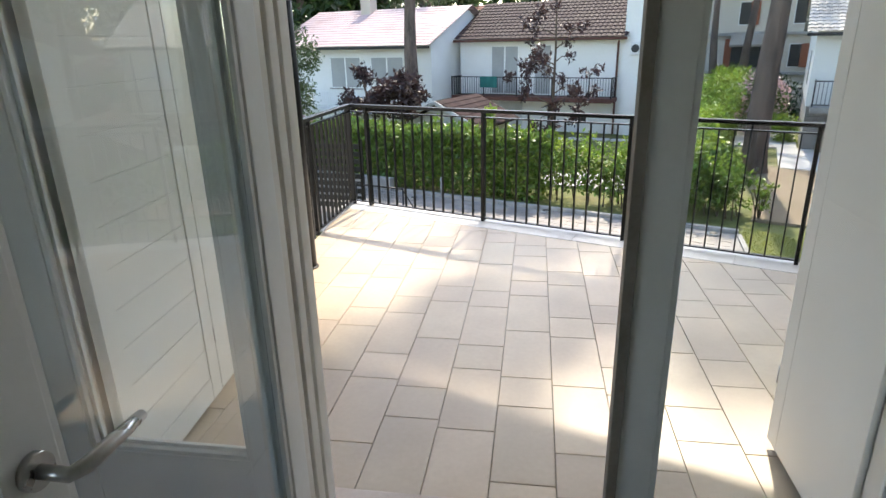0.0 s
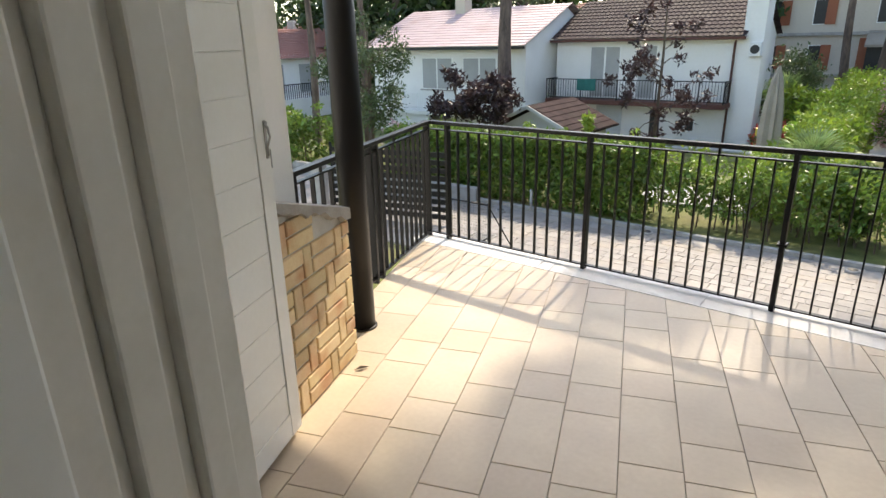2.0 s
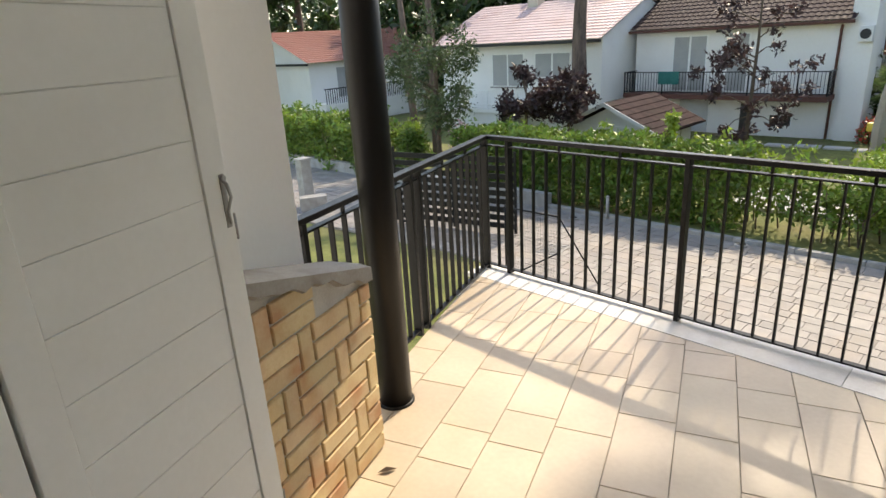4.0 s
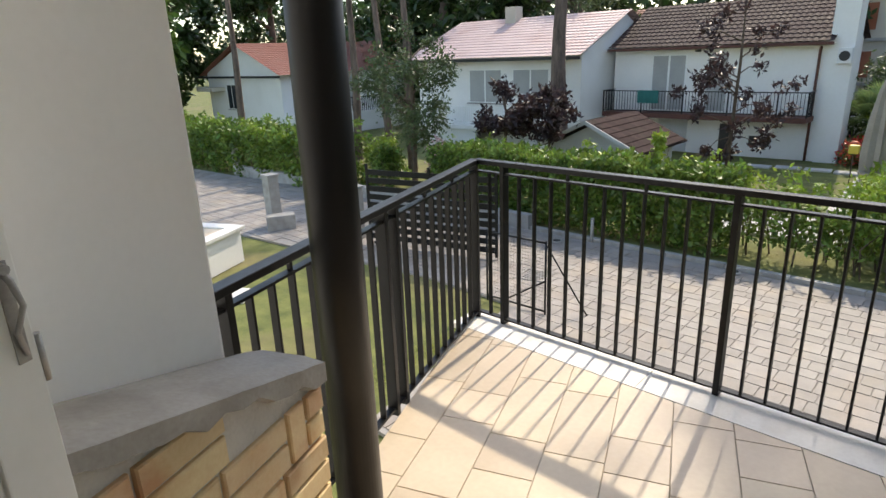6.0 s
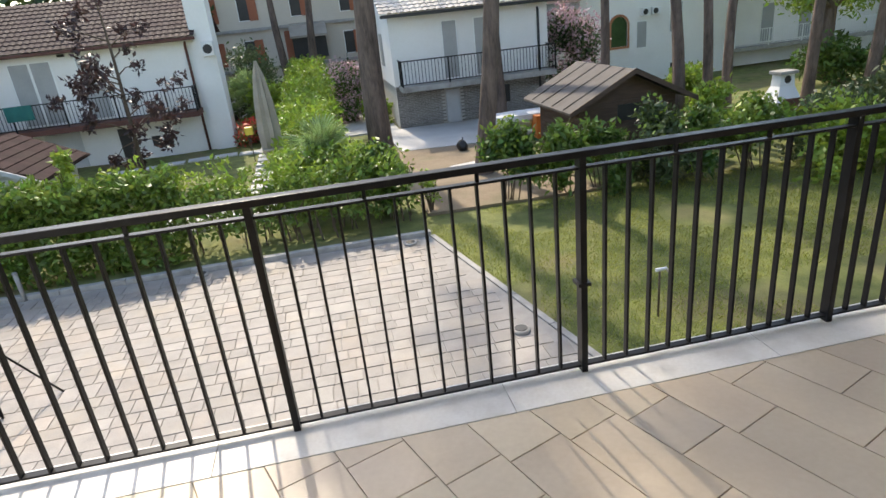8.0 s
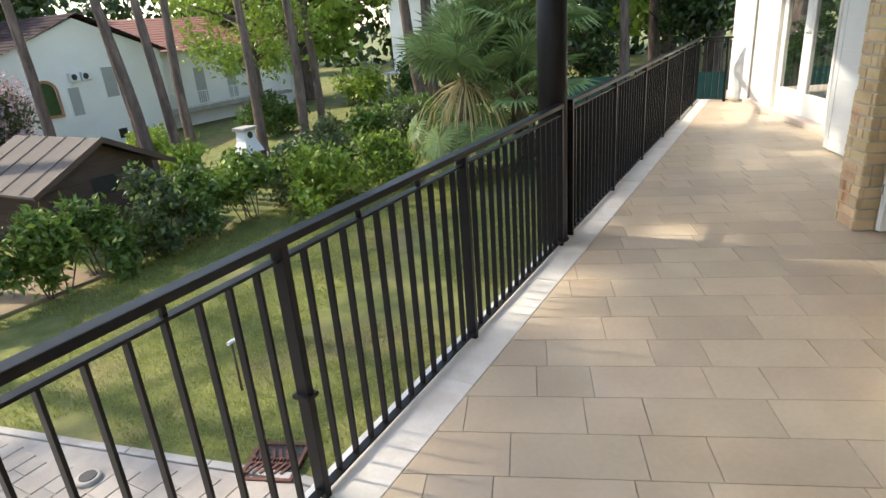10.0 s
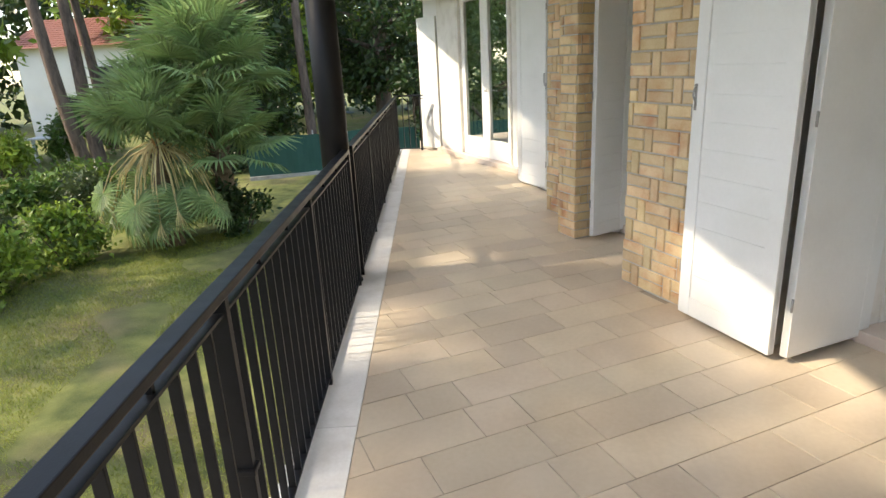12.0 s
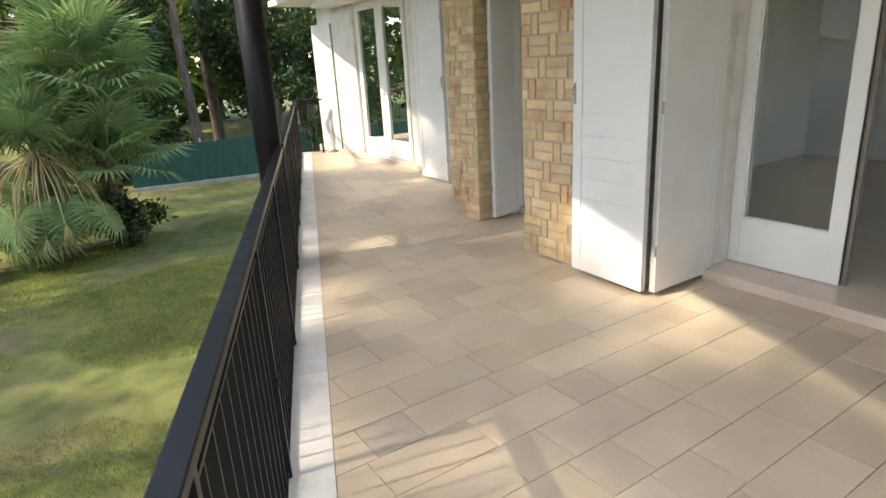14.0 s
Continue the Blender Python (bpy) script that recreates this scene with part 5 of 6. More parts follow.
part("roof", with_mat(tiled((37.0, 14.5, 3.1), (37.0, 23.5, 3.1), (41.75, 14.5, 5.0), 0.3), M_ROOFRED), M_ROOFRED, vj)
part("side_window", box(37.42, 37.52, 17.5, 18.6, 0.6, 2.0), M_DARK, vj)
part("side_door", box(37.42, 37.52, 20.0, 21.0, -1.75, 0.4), M_DARK, vj)

# ---- sheds and garden things ----
sa = thing("garden_shed", "pale grey garden shed with a mossy red roof", "shed", at_garden(-6.75, 14.2))
part("wall", walls_gabled(-1.55, 1.35, 0.0, 3.0, 0, 1.15, 1.85, "y"), M_GREYBOARD, sa)
for z in (0.2, 0.42, 0.64, 0.86, 1.08):
    part("board", box(-1.56, 1.36, -0.02, 0.0, z, z + 0.2), M_GREYBOARD, sa)


def shingles(t, x0, x1, xr, y0, y1, ze, zr, m, row=0.28, w=0.22):
    """Shingle courses on one slope of a shed roof."""
    n = int(math.hypot(xr - x0, zr - ze) / row)
    v, f = [], []
    for j in range(n):
        for k in range(int((y1 - y0) / w)):
            ya = y0 + k * w + (w / 2 if j % 2 else 0)
            yb = min(y1, ya + w - 0.008)
            p = [(x0 + (xr - x0) * q, ze + (zr - ze) * q) for q in (j / n, (j + 1.06) / n)]
            i = len(v)
            v += [(p[0][0], ya, p[0][1] + 0.045), (p[0][0], yb, p[0][1] + 0.045), (p[1][0], yb, p[1][1] + 0.02), (p[1][0], ya, p[1][1] + 0.02), (p[0][0], ya, p[0][1] + 0.025), (p[0][0], yb, p[0][1] + 0.025)]
            f += [(i, i + 1, i + 2, i + 3), (i + 4, i + 5, i + 1, i)]
    me = bpy.data.meshes.new("shingles")
    me.from_pydata(v, [], f)
    me.materials.append(m)
    tagged(part("shingles", me, m, t, "weathered mossy shingles"), kind="stuff")


def shed_roof(t, hw0, hw1, y0, y1, ze, zr, xm, m, edge):
    for x in (hw0, hw1):
        b = bmesh.new()
        vs = [b.verts.new(p) for p in ((x, y0, ze), (x, y1, ze), (xm, y1, zr), (xm, y0, zr), (x, y0, ze - 0.05), (x, y1, ze - 0.05), (xm, y1, zr - 0.05), (xm, y0, zr - 0.05))]
        for q in ((0, 1, 2, 3), (7, 6, 5, 4), (0, 4, 5, 1), (1, 5, 6, 2), (2, 6, 7, 3), (3, 7, 4, 0)):
            b.faces.new([vs[i] for i in q])
        bmesh.ops.recalc_face_normals(b, faces=b.faces)
        part("roof", b, m, t)
        v = bmesh.new()
        vs = [v.verts.new(p) for p in ((x, y0 - 0.02, ze + 0.02), (xm, y0 - 0.02, zr + 0.03), (xm, y0 - 0.02, zr - 0.1), (x, y0 - 0.02, ze - 0.1), (x, y0 - 0.06, ze + 0.02), (xm, y0 - 0.06, zr + 0.03), (xm, y0 - 0.06, zr - 0.1), (x, y0 - 0.06, ze - 0.1))]
        for q in ((0, 1, 2, 3), (7, 6, 5, 4), (0, 4, 5, 1), (1, 5, 6, 2), (2, 6, 7, 3), (3, 7, 4, 0)):
            v.faces.new([vs[i] for i in q])
        bmesh.ops.recalc_face_normals(v, faces=v.faces)
        part("barge_board", v, edge, t)


shed_roof(sa, -1.95, 1.75, -0.3, 3.2, 1.14, 2.02, -0.1, M_SHINGLE, M_GREYBOARD)
shingles(sa, 1.75, 0, -0.1, -0.3, 3.2, 1.14, 2.02, M_SHINGLE)
shingles(sa, -1.95, 0, -0.1, -0.3, 3.2, 1.14, 2.02, M_SHINGLE)

sb = thing("garden_shed", "dark brown timber garden shed with a felt roof", "shed", at_garden(9.35, 11.6))
part("wall", walls_gabled(-1.35, 1.2, 0.0, 2.6, 0, 1.45, 2.1, "y"), M_TIMBER, sb)
for k in range(10):
    part("board", box(-1.365, 1.215, -0.018, 0.0, 0.05 + k * 0.14, 0.182 + k * 0.14), M_TIMBER, sb)
for k in range(10):
    part("board", box(-1.37, -1.35, 0.0, 2.6, 0.05 + k * 0.14, 0.182 + k * 0.14), M_TIMBER, sb)
part("window", box(-0.35, 0.25, -0.03, -0.016, 0.95, 1.35), M_DARK, sb)
shed_roof(sb, -1.75, 1.6, -0.35, 2.9, 1.36, 2.2, -0.08, M_FELT, M_TIMBER)
for k in range(4):
    part("felt_seam", tube(bmesh.new(), [(-1.73, 0.1 + 0.72 * k, 1.39), (-0.1, 0.1 + 0.72 * k, 2.21)], [0.012, 0.012], 6), M_FELT, sb)

um = thing("parasol", "closed beige garden parasol on a pole", "parasol", at_garden(0.57, 13.3) @ Matrix.Diagonal((1.08, 1.08, 1.0, 1.0)))
part("pole", tube(bmesh.new(), [(0, 0, 0), (0, 0, 3.2)], [0.03, 0.025], 10), M_STEEL, um)
cb = bmesh.new()
rings = []
for z, r in ((0.85, 0.16), (1.1, 0.24), (1.6, 0.27), (2.3, 0.22), (2.9, 0.13), (3.25, 0.03)):
    rings.append([cb.verts.new(((r * (1 if k % 2 else 0.62)) * math.cos(math.pi * k / 8), (r * (1 if k % 2 else 0.62)) * math.sin(math.pi * k / 8), z)) for k in range(16)])
for r0, r1 in zip(rings, rings[1:]):
    for k in range(16):
        cb.faces.new((r0[k], r0[(k + 1) % 16], r1[(k + 1) % 16], r1[k]))
part("canopy", cb, M_CANVAS, um)
part("tie", tube(bmesh.new(), [(0, 0, 1.12), (0, 0, 1.18)], [0.25, 0.25], 16), M_CANVAS, um)
part("base", box(-0.3, 0.3, -0.3, 0.3, 0, 0.08, 0.02), M_CONC, um)


def car(label, x, y, a, m):
    t = thing("car", label, "car", at_garden(x, y) @ pose(0, 0, 0.04, 0, 0, a), "parked cars")
    b = bmesh.new()
    prof = [(-2.1, 0.35), (2.1, 0.35), (2.12, 0.75), (1.95, 0.95), (1.1, 1.02), (0.45, 1.5), (-1.2, 1.55), (-1.9, 1.05), (-2.12, 0.95)]
    A, B = [b.verts.new((px, -0.82, pz)) for px, pz in prof], [b.verts.new((px, 0.82, pz)) for px, pz in prof]
    b.faces.new(A[::-1])
    b.faces.new(B)
    for i in range(len(prof)):
        j = (i + 1) % len(prof)
        b.faces.new((A[i], A[j], B[j], B[i]))
    bmesh.ops.recalc_face_normals(b, faces=b.faces)
    bmesh.ops.bevel(b, geom=list(b.edges), offset=0.07, segments=2, affect="EDGES")
    part("body", b, m, t)
    for s in (-1, 1):
        part("side_window", box(-1.2, 0.5, s * 0.815, s * 0.825, 1.05, 1.42), M_WINGLASS, t)
    part("rear_window", box(-1.72, -1.45, -0.6, 0.6, 1.15, 1.42), M_WINGLASS, t)
    w = bmesh.new()
    vs = [w.verts.new(p) for p in ((1.08, -0.68, 1.06), (1.08, 0.68, 1.06), (0.52, 0.62, 1.46), (0.52, -0.62, 1.46))]
    w.faces.new(vs)
    for v in w.verts:
        v.co.x += 0.03
    part("windscreen", w, M_WINGLASS, t)
    for wx in (-1.3, 1.3):
        for s in (-1, 1):
            wh = part("wheel", tube(bmesh.new(), [(wx, s * 0.66, 0.31), (wx, s * 0.84, 0.31)], [0.31, 0.31], 20), M_BLACKPL, t)
            part("rim", tube(bmesh.new(), [(wx, s * 0.835, 0.31), (wx, s * 0.85, 0.31)], [0.2, 0.18], 16), M_STEEL, wh)
    for s in (-1, 1):
        part("headlight", box(2.06, 2.12, s * 0.6 - 0.16, s * 0.6 + 0.16, 0.72, 0.86, 0.02), M_WPLAST, t)
    part("grille", box(2.1, 2.13, -0.4, 0.4, 0.5, 0.68), M_BLACKPL, t)


car("silver car parked beyond the garden path", -0.7, 36.0, -80, M_CARBODY)
car("white car parked at the street", -3.6, 38.6, -100, M_WPLAST)

st = thing("stepping_stones", "pale stepping stones laid across the neighbour's lawn", "path", kind="structure")
sme = mesh_of("stone", box(-0.42, 0.42, -0.24, 0.24, -0.05, 0.035, 0.015), M_ROAD)
for k in range(15):
    part("stone", sme, M_ROAD, st, at=at_garden(0.15 - 0.035 * k, 13.5 + 0.95 * k) @ pose(0, 0, 0, 0, 0, 4 * math.sin(k * 2.1)))
for k in range(6):
    part("stone", sme, M_ROAD, st, at=at_garden(-0.9 - 0.95 * k, 21.4 + 0.25 * math.sin(k)) @ pose(0, 0, 0, 0, 0, 5 * math.sin(k)))
setting("garden_terrace", prism(bmesh.new(), plan((-1.9, 10.6), (0.9, 10.6), (0.9, 12.9), (-1.9, 12.9)), GZ - 0.05, GZ + 0.05), M_ROAD)

bd = thing("bird_feeder", "yellow bird feeder on a pole", "bird feeder", at_garden(-0.55, 19.0))
part("pole", tube(bmesh.new(), [(0, 0, 0), (0, 0, 0.95)], [0.015, 0.015], 8), M_TWIG, bd)
part("house", box(-0.14, 0.14, -0.12, 0.12, 0.93, 1.2, 0.05), M_YELLOW, bd)
bl = thing("lantern", "round red garden lantern", "lantern", at_garden(-0.95, 22.0))
part("pole", tube(bmesh.new(), [(0, 0, 0), (0, 0, 0.8)], [0.015, 0.015], 8), M_TWIG, bl)
part("globe", tube(bmesh.new(), [(0, 0, 0.75), (0, 0, 0.82), (0, 0, 0.97), (0, 0, 1.05)], [0.08, 0.17, 0.17, 0.06], 14), M_REDFL, bl)

bo = thing("boat", "small covered white boat behind the shrubs", "boat", at_garden(8.1, 16.6))
hb = bmesh.new()
rings = []
for x, w in ((-1.2, 0.25), (-0.9, 0.45), (0.0, 0.55), (0.9, 0.5), (1.2, 0.45)):
    rings.append([hb.verts.new((x, s * w * q, z)) for s, q, z in ((-1, 0.4, 0.25), (-1, 1, 0.62), (-1, 0.95, 0.78), (1, 0.95, 0.78), (1, 1, 0.62), (1, 0.4, 0.25))])
for r0, r1 in zip(rings, rings[1:]):
    for k in range(6):
        hb.faces.new((r0[k], r0[(k + 1) % 6], r1[(k + 1) % 6], r1[k]))
hb.faces.new(rings[0]), hb.faces.new(rings[-1][::-1])
bmesh.ops.recalc_face_normals(hb, faces=hb.faces)
part("hull", hb, M_WPLAST, bo)
for x in (-0.7, 0.7):
    part("trestle", box(x - 0.06, x + 0.06, -0.4, 0.4, 0, 0.3), M_TIMBER, bo)
solid("crate", box(-0.35, 0.35, -0.25, 0.25, 0, 0.72, 0.03), M_ORANGE, "orange plastic crate beside the boat", "crate", at_garden(8.75, 15.9) @ pose(0, 0, 0.03))
bi = thing("rubbish_sack", "black plastic sack on the pale yard", "sack", at_garden(5.9, 15.4) @ pose(0, 0, 0.03))
sk = bmesh.new()
bmesh.ops.create_icosphere(sk, subdivisions=3, radius=0.17)
for v in sk.verts:
    k = 1 + 0.25 * noise.noise(v.co * 6)
    v.co = Vector((v.co.x * k, v.co.y * k, max(-0.14, v.co.z * 1.1 * k) + 0.14))
part("bag", sk, M_BLACKPL, bi)
part("knot", tube(bmesh.new(), [(0, 0, 0.27), (0.015, 0, 0.33), (0.04, 0.015, 0.38)], [0.035, 0.02, 0.04], 8), M_BLACKPL, bi)
solid("slab", box(-0.4, 0.4, -0.25, 0.25, 0, 0.12, 0.01), M_ROAD, "pale stone slab lying on dry earth", "slab", at_garden(5.35, 12.6) @ pose(0, 0, 0.02, 0, 0, 12))

bq = thing("barbecue", "white masonry garden barbecue with a flue hood", "barbecue", at_garden(13.95, 12.0))
hood = bmesh.new()
rings = []
for z, w in ((0.0, 0.42), (0.85, 0.42), (0.9, 0.36), (1.25, 0.22), (1.55, 0.2)):
    rings.append([hood.verts.new((sx * w, sy * w * 0.8, z)) for sx, sy in ((-1, -1), (1, -1), (1, 1), (-1, 1))])
for r0, r1 in zip(rings, rings[1:]):
    for k in range(4):
        hood.faces.new((r0[k], r0[(k + 1) % 4], r1[(k + 1) % 4], r1[k]))
hood.faces.new(rings[-1])
part("hood", hood, M_HWALL, bq)
part("flue_opening", tube(bmesh.new(), [(0, -0.175, 1.42), (0, -0.165, 1.42)], [0.1, 0.1], 16), M_DARK, bq)
part("cap", box(-0.27, 0.27, -0.23, 0.23, 1.55, 1.64, 0.02), M_CONC, bq)
gc = thing("garden_chair", "reddish garden chair half hidden by shrubs", "chair", at_garden(13.2, 10.6))
part("seat", box(-0.25, 0.25, -0.25, 0.25, 0.42, 0.46, 0.01), M_RUST, gc)
part("backrest", box(-0.25, 0.25, 0.22, 0.26, 0.5, 0.95, 0.01), M_RUST, gc)
for x in (-0.22, 0.22):
    for y in (-0.22, 0.22):
        part("leg", tube(bmesh.new(), [(x, y, 0), (x, y, 0.44)], [0.018, 0.018], 8), M_RUST, gc)

gf = thing("green_fence", "dark green shade netting on a low garden fence", "fence", at_garden(18.8, 4.6))
gf.matrix_world = at_garden(18.75, 4.7) @ pose(0, 0, 0, 0, 0, math.degrees(math.atan2(-6.2, 1.6)))
nb = bmesh.new()
bmesh.ops.create_grid(nb, x_segments=60, y_segments=8, size=0.5)
for v in nb.verts:
    x, z = (v.co.x + 0.5) * 9.5, (v.co.y + 0.5) * 1.12
    v.co = (x, 0.02 * math.sin(x * 3.7) + 0.012 * math.sin(x * 11 + z * 4), 0.08 + z + 0.02 * math.sin(x * 2.2))
bmesh.ops.solidify(nb, geom=nb.faces[:], thickness=0.006)
part("netting", nb, M_GREENNET, gf)
for k in range(6):
    part("post", tube(bmesh.new(), [(0.05 + 1.88 * k, 0.04, -0.1), (0.05 + 1.88 * k, 0.04, 1.3)], [0.022, 0.022], 10), M_CONC, gf)
part("footing", box(0, 9.5, -0.06, 0.06, -0.1, 0.09, 0.01), M_CONC, gf)

# by the drive: tank, posts, slatted gate, wire gate, pegs, drains
tk = thing("low_wall", "low white walled planter with a pale coping", "planter", at_garden(-7.75, 1.77) @ pose(0, 0, 0, 0, 0, 24))
part("body", box(-1.2, 0.6, -1.2, 0.55, 0, 0.6), M_HWALL, tk)
part("tile_top", box(-1.03, 0.43, -1.03, 0.38, 0.6, 0.63), M_TILE, tk, "beige tiled top")
for a in ((-1.27, 0.67, 0.38, 0.62), (-1.27, 0.67, -1.27, -1.03), (0.43, 0.67, -1.03, 0.38), (-1.27, -1.03, -1.03, 0.38)):
    part("coping", box(*a, 0.6, 0.66, 0.008), M_MARBLE, tk)
for x, y, h, w in ((-9.4, 4.45, 1.15, 0.13), (-7.2, 5.0, 1.1, 0.13), (-20.8, 9.9, 1.0, 0.11)):
    p = thing("gate_post", "square concrete post beside the drive", "post", at_garden(x, y), "concrete posts")
    part("shaft", box(-w, w, -w, w, -0.05, h, 0.015), M_CONC, p)
    part("cap", box(-w - 0.02, w + 0.02, -w - 0.02, w + 0.02, h, h + 0.05, 0.015), M_CONC, p)
bn = thing("concrete_block", "low grey concrete block beside the gate post", "block", at_garden(-8.75, 4.2) @ pose(0, 0, 0, 0, 0, 60))
part("body", box(-0.3, 0.3, -0.16, 0.16, 0, 0.34, 0.02), M_CONC, bn)
sg = thing("slatted_gate", "black slatted metal gate closing the drive", "gate", at_garden(-6.85, 5.05) @ pose(0, 0, 0.06, 0, 0, 14))
for k in range(9):
    part("slat", box(0.0, 2.85, -0.012, 0.012, 0.08 + 0.165 * k, 0.19 + 0.165 * k, 0.003), M_IRON, sg)
for x in (0.0, 1.42, 2.8):
    part("stile", box(x, x + 0.05, -0.02, 0.02, 0, 1.62, 0.003), M_IRON, sg)
part("wheel_foot", box(0.1, 0.2, -0.02, 0.02, -0.06, 0.02), M_IRON, sg)
wg = thing("wire_gate", "wire mesh garden gate with a diagonal brace", "gate", at_garden(-3.1, 4.15))
for a, b in (((0, 0, 0), (0, 0, 1.15)), ((1.05, 0, 0), (1.05, 0, 1.15)), ((0, 0, 1.12), (1.05, 0, 1.12)), ((0, 0, 0.08), (1.05, 0, 0.08))):
    part("frame_bar", tube(bmesh.new(), [a, b], [0.016, 0.016], 8), M_IRON, wg)
part("brace", tube(bmesh.new(), [(1.05, 0.0, 1.1), (1.55, 0.35, 0.0)], [0.012, 0.012], 8), M_IRON, wg)
part("brace", tube(bmesh.new(), [(1.05, 0.0, 0.55), (0.35, 0.0, 0.1)], [0.012, 0.012], 8), M_IRON, wg)
mw = bmesh.new()
for k in range(1, 21):
    tube(mw, [(0.05 * k, 0, 0.08), (0.05 * k, 0, 1.12)], [0.0016, 0.0016], 4, False)
    tube(mw, [(0, 0, 0.08 + 0.05 * k), (1.05, 0, 0.08 + 0.05 * k)], [0.0016, 0.0016], 4, False)
part("wire_mesh", mw, M_IRON, wg)
for x, y, h in ((-3.35, 7.95, 0.5), (-1.95, 2.2, 0.55)):
    g = thing("water_tap", "grey pipe standing at the paving's edge", "pipe", at_garden(x, y))
    part("pipe", tube(bmesh.new(), [(0, 0, 0), (0, 0, h)], [0.035, 0.035], 12), M_CONC, g)
    part("cap", tube(bmesh.new(), [(0, 0, h), (0, 0, h + 0.03)], [0.042, 0.036], 12), M_ZINC, g)
for x, y in ((-0.49, 7.55), (2.97, 7.3), (3.72, 3.8), (-3.9, 7.5)):
    g = thing("ground_cap", "round dark drain cap set in the paving", "drain cap", at_garden(x, y) @ pose(0, 0, 0.05), "drain caps")
    part("ring", tube(bmesh.new(), [(0, 0, -0.03), (0, 0, 0.012), (0, 0, 0.02)], [0.11, 0.11, 0.09], 20), M_CONC, g)
    part("lid", tube(bmesh.new(), [(0, 0, 0.01), (0, 0, 0.028)], [0.08, 0.075], 20), M_BLACKPL, g)


def grate(x, y, a, m, label):
    t = thing("drain_grate", label, "drain", at_garden(x, y) @ pose(0, 0, 0.03, 0, 0, a), "drain grates")
    part("frame", box(-0.24, 0.24, -0.24, 0.24, -0.05, 0.0), M_DARK, t)
    for k in range(7):
        for s in (-1, 1):
            part("bar", box(-0.02, 0.2, -0.014, 0.014, 0.0, 0.016), m, t, at=pose(-0.02 if s > 0 else 0.02, -0.2 + 0.065 * k, 0, 0, 0, 25 if s > 0 else 155))
    for q in ((-0.25, 0.25, -0.25, -0.22), (-0.25, 0.25, 0.22, 0.25), (-0.25, -0.22, -0.22, 0.22), (0.22, 0.25, -0.22, 0.22)):
        part("rim", box(*q, -0.01, 0.018), m, t)


grate(4.58, 2.35, 20, M_RUST, "rusty iron drain grate beside the lawn")
grate(-3.05, 5.4, 10, M_CONC, "square drain grate in the paving")
solid("manhole_cover", box(-0.24, 0.24, -0.24, 0.24, 0, 0.05, 0.01), M_MARBLE, "white square cover lying in the lawn", "cover", at_garden(5.48, 1.1) @ pose(0, 0, -0.01, 0, 0, 8))
solid("manhole_cover", box(-0.3, 0.3, -0.25, 0.25, 0, 0.05, 0.01), M_MARBLE, "white square cover beside the planter", "cover", at_garden(-6.0, 1.5) @ pose(0, 0, -0.01, 0, 0, 30))
tp = thing("garden_tap", "garden tap on a slim post in the lawn", "tap", at_garden(5.35, 3.55))
part("post", tube(bmesh.new(), [(0, 0, 0), (0, 0, 0.6)], [0.014, 0.012], 8), M_TWIG, tp)
part("tap", tube(bmesh.new(), [(-0.05, 0, 0.62), (0.08, 0, 0.62), (0.11, 0, 0.58)], [0.022, 0.02, 0.016], 8), M_WPLAST, tp, "pale metal tap head")
tb = thing("garden_table", "white garden table beyond the pines", "table", at_garden(26.5, 14.5))
part("top", box(-1.4, 1.4, -0.8, 0.8, 0.9, 0.97, 0.02), M_WPLAST, tb)
for x in (-1.2, 1.2):
    for y in (-0.6, 0.6):
        part("leg", box(x - 0.05, x + 0.05, y - 0.05, y + 0.05, 0, 0.9), M_WPLAST, tb)
lf = thing("dry_leaf", "curled brown leaf lying on the terrace", "leaf", HOUSE @ pose(0.37, -2.30, 0.003, 0, 0, 40))
lb = bmesh.new()
vs = [lb.verts.new(p) for p in ((-0.04, 0, 0.004), (0, 0.014, 0.012), (0.045, 0, 0.003), (0, -0.014, 0.010), (0, 0, 0.001))]
for q in ((0, 4, 1), (1, 4, 2), (2, 4, 3), (3, 4, 0)):
    lb.faces.new([vs[i] for i in q])
part("blade", lb, M_TWIG, lf)


# ---- pieces: marble edge, terrace tiles, bricks, pavers ----
for i in range(11):
    x0, x1 = -0.055 + i * 1.21, min(12.6, -0.055 + (i + 1) * 1.21)
    part("edge_slab", box(x0 + 0.0012, x1 - 0.0012, -0.195, 0.075, -0.03, 0.003, 0.002), M_MARBLE, slab)


def tile_mesh(poly):
    return mesh_of("tile", prism(bmesh.new(), poly, -0.012, 0.0, 0.0016), M_TILE)


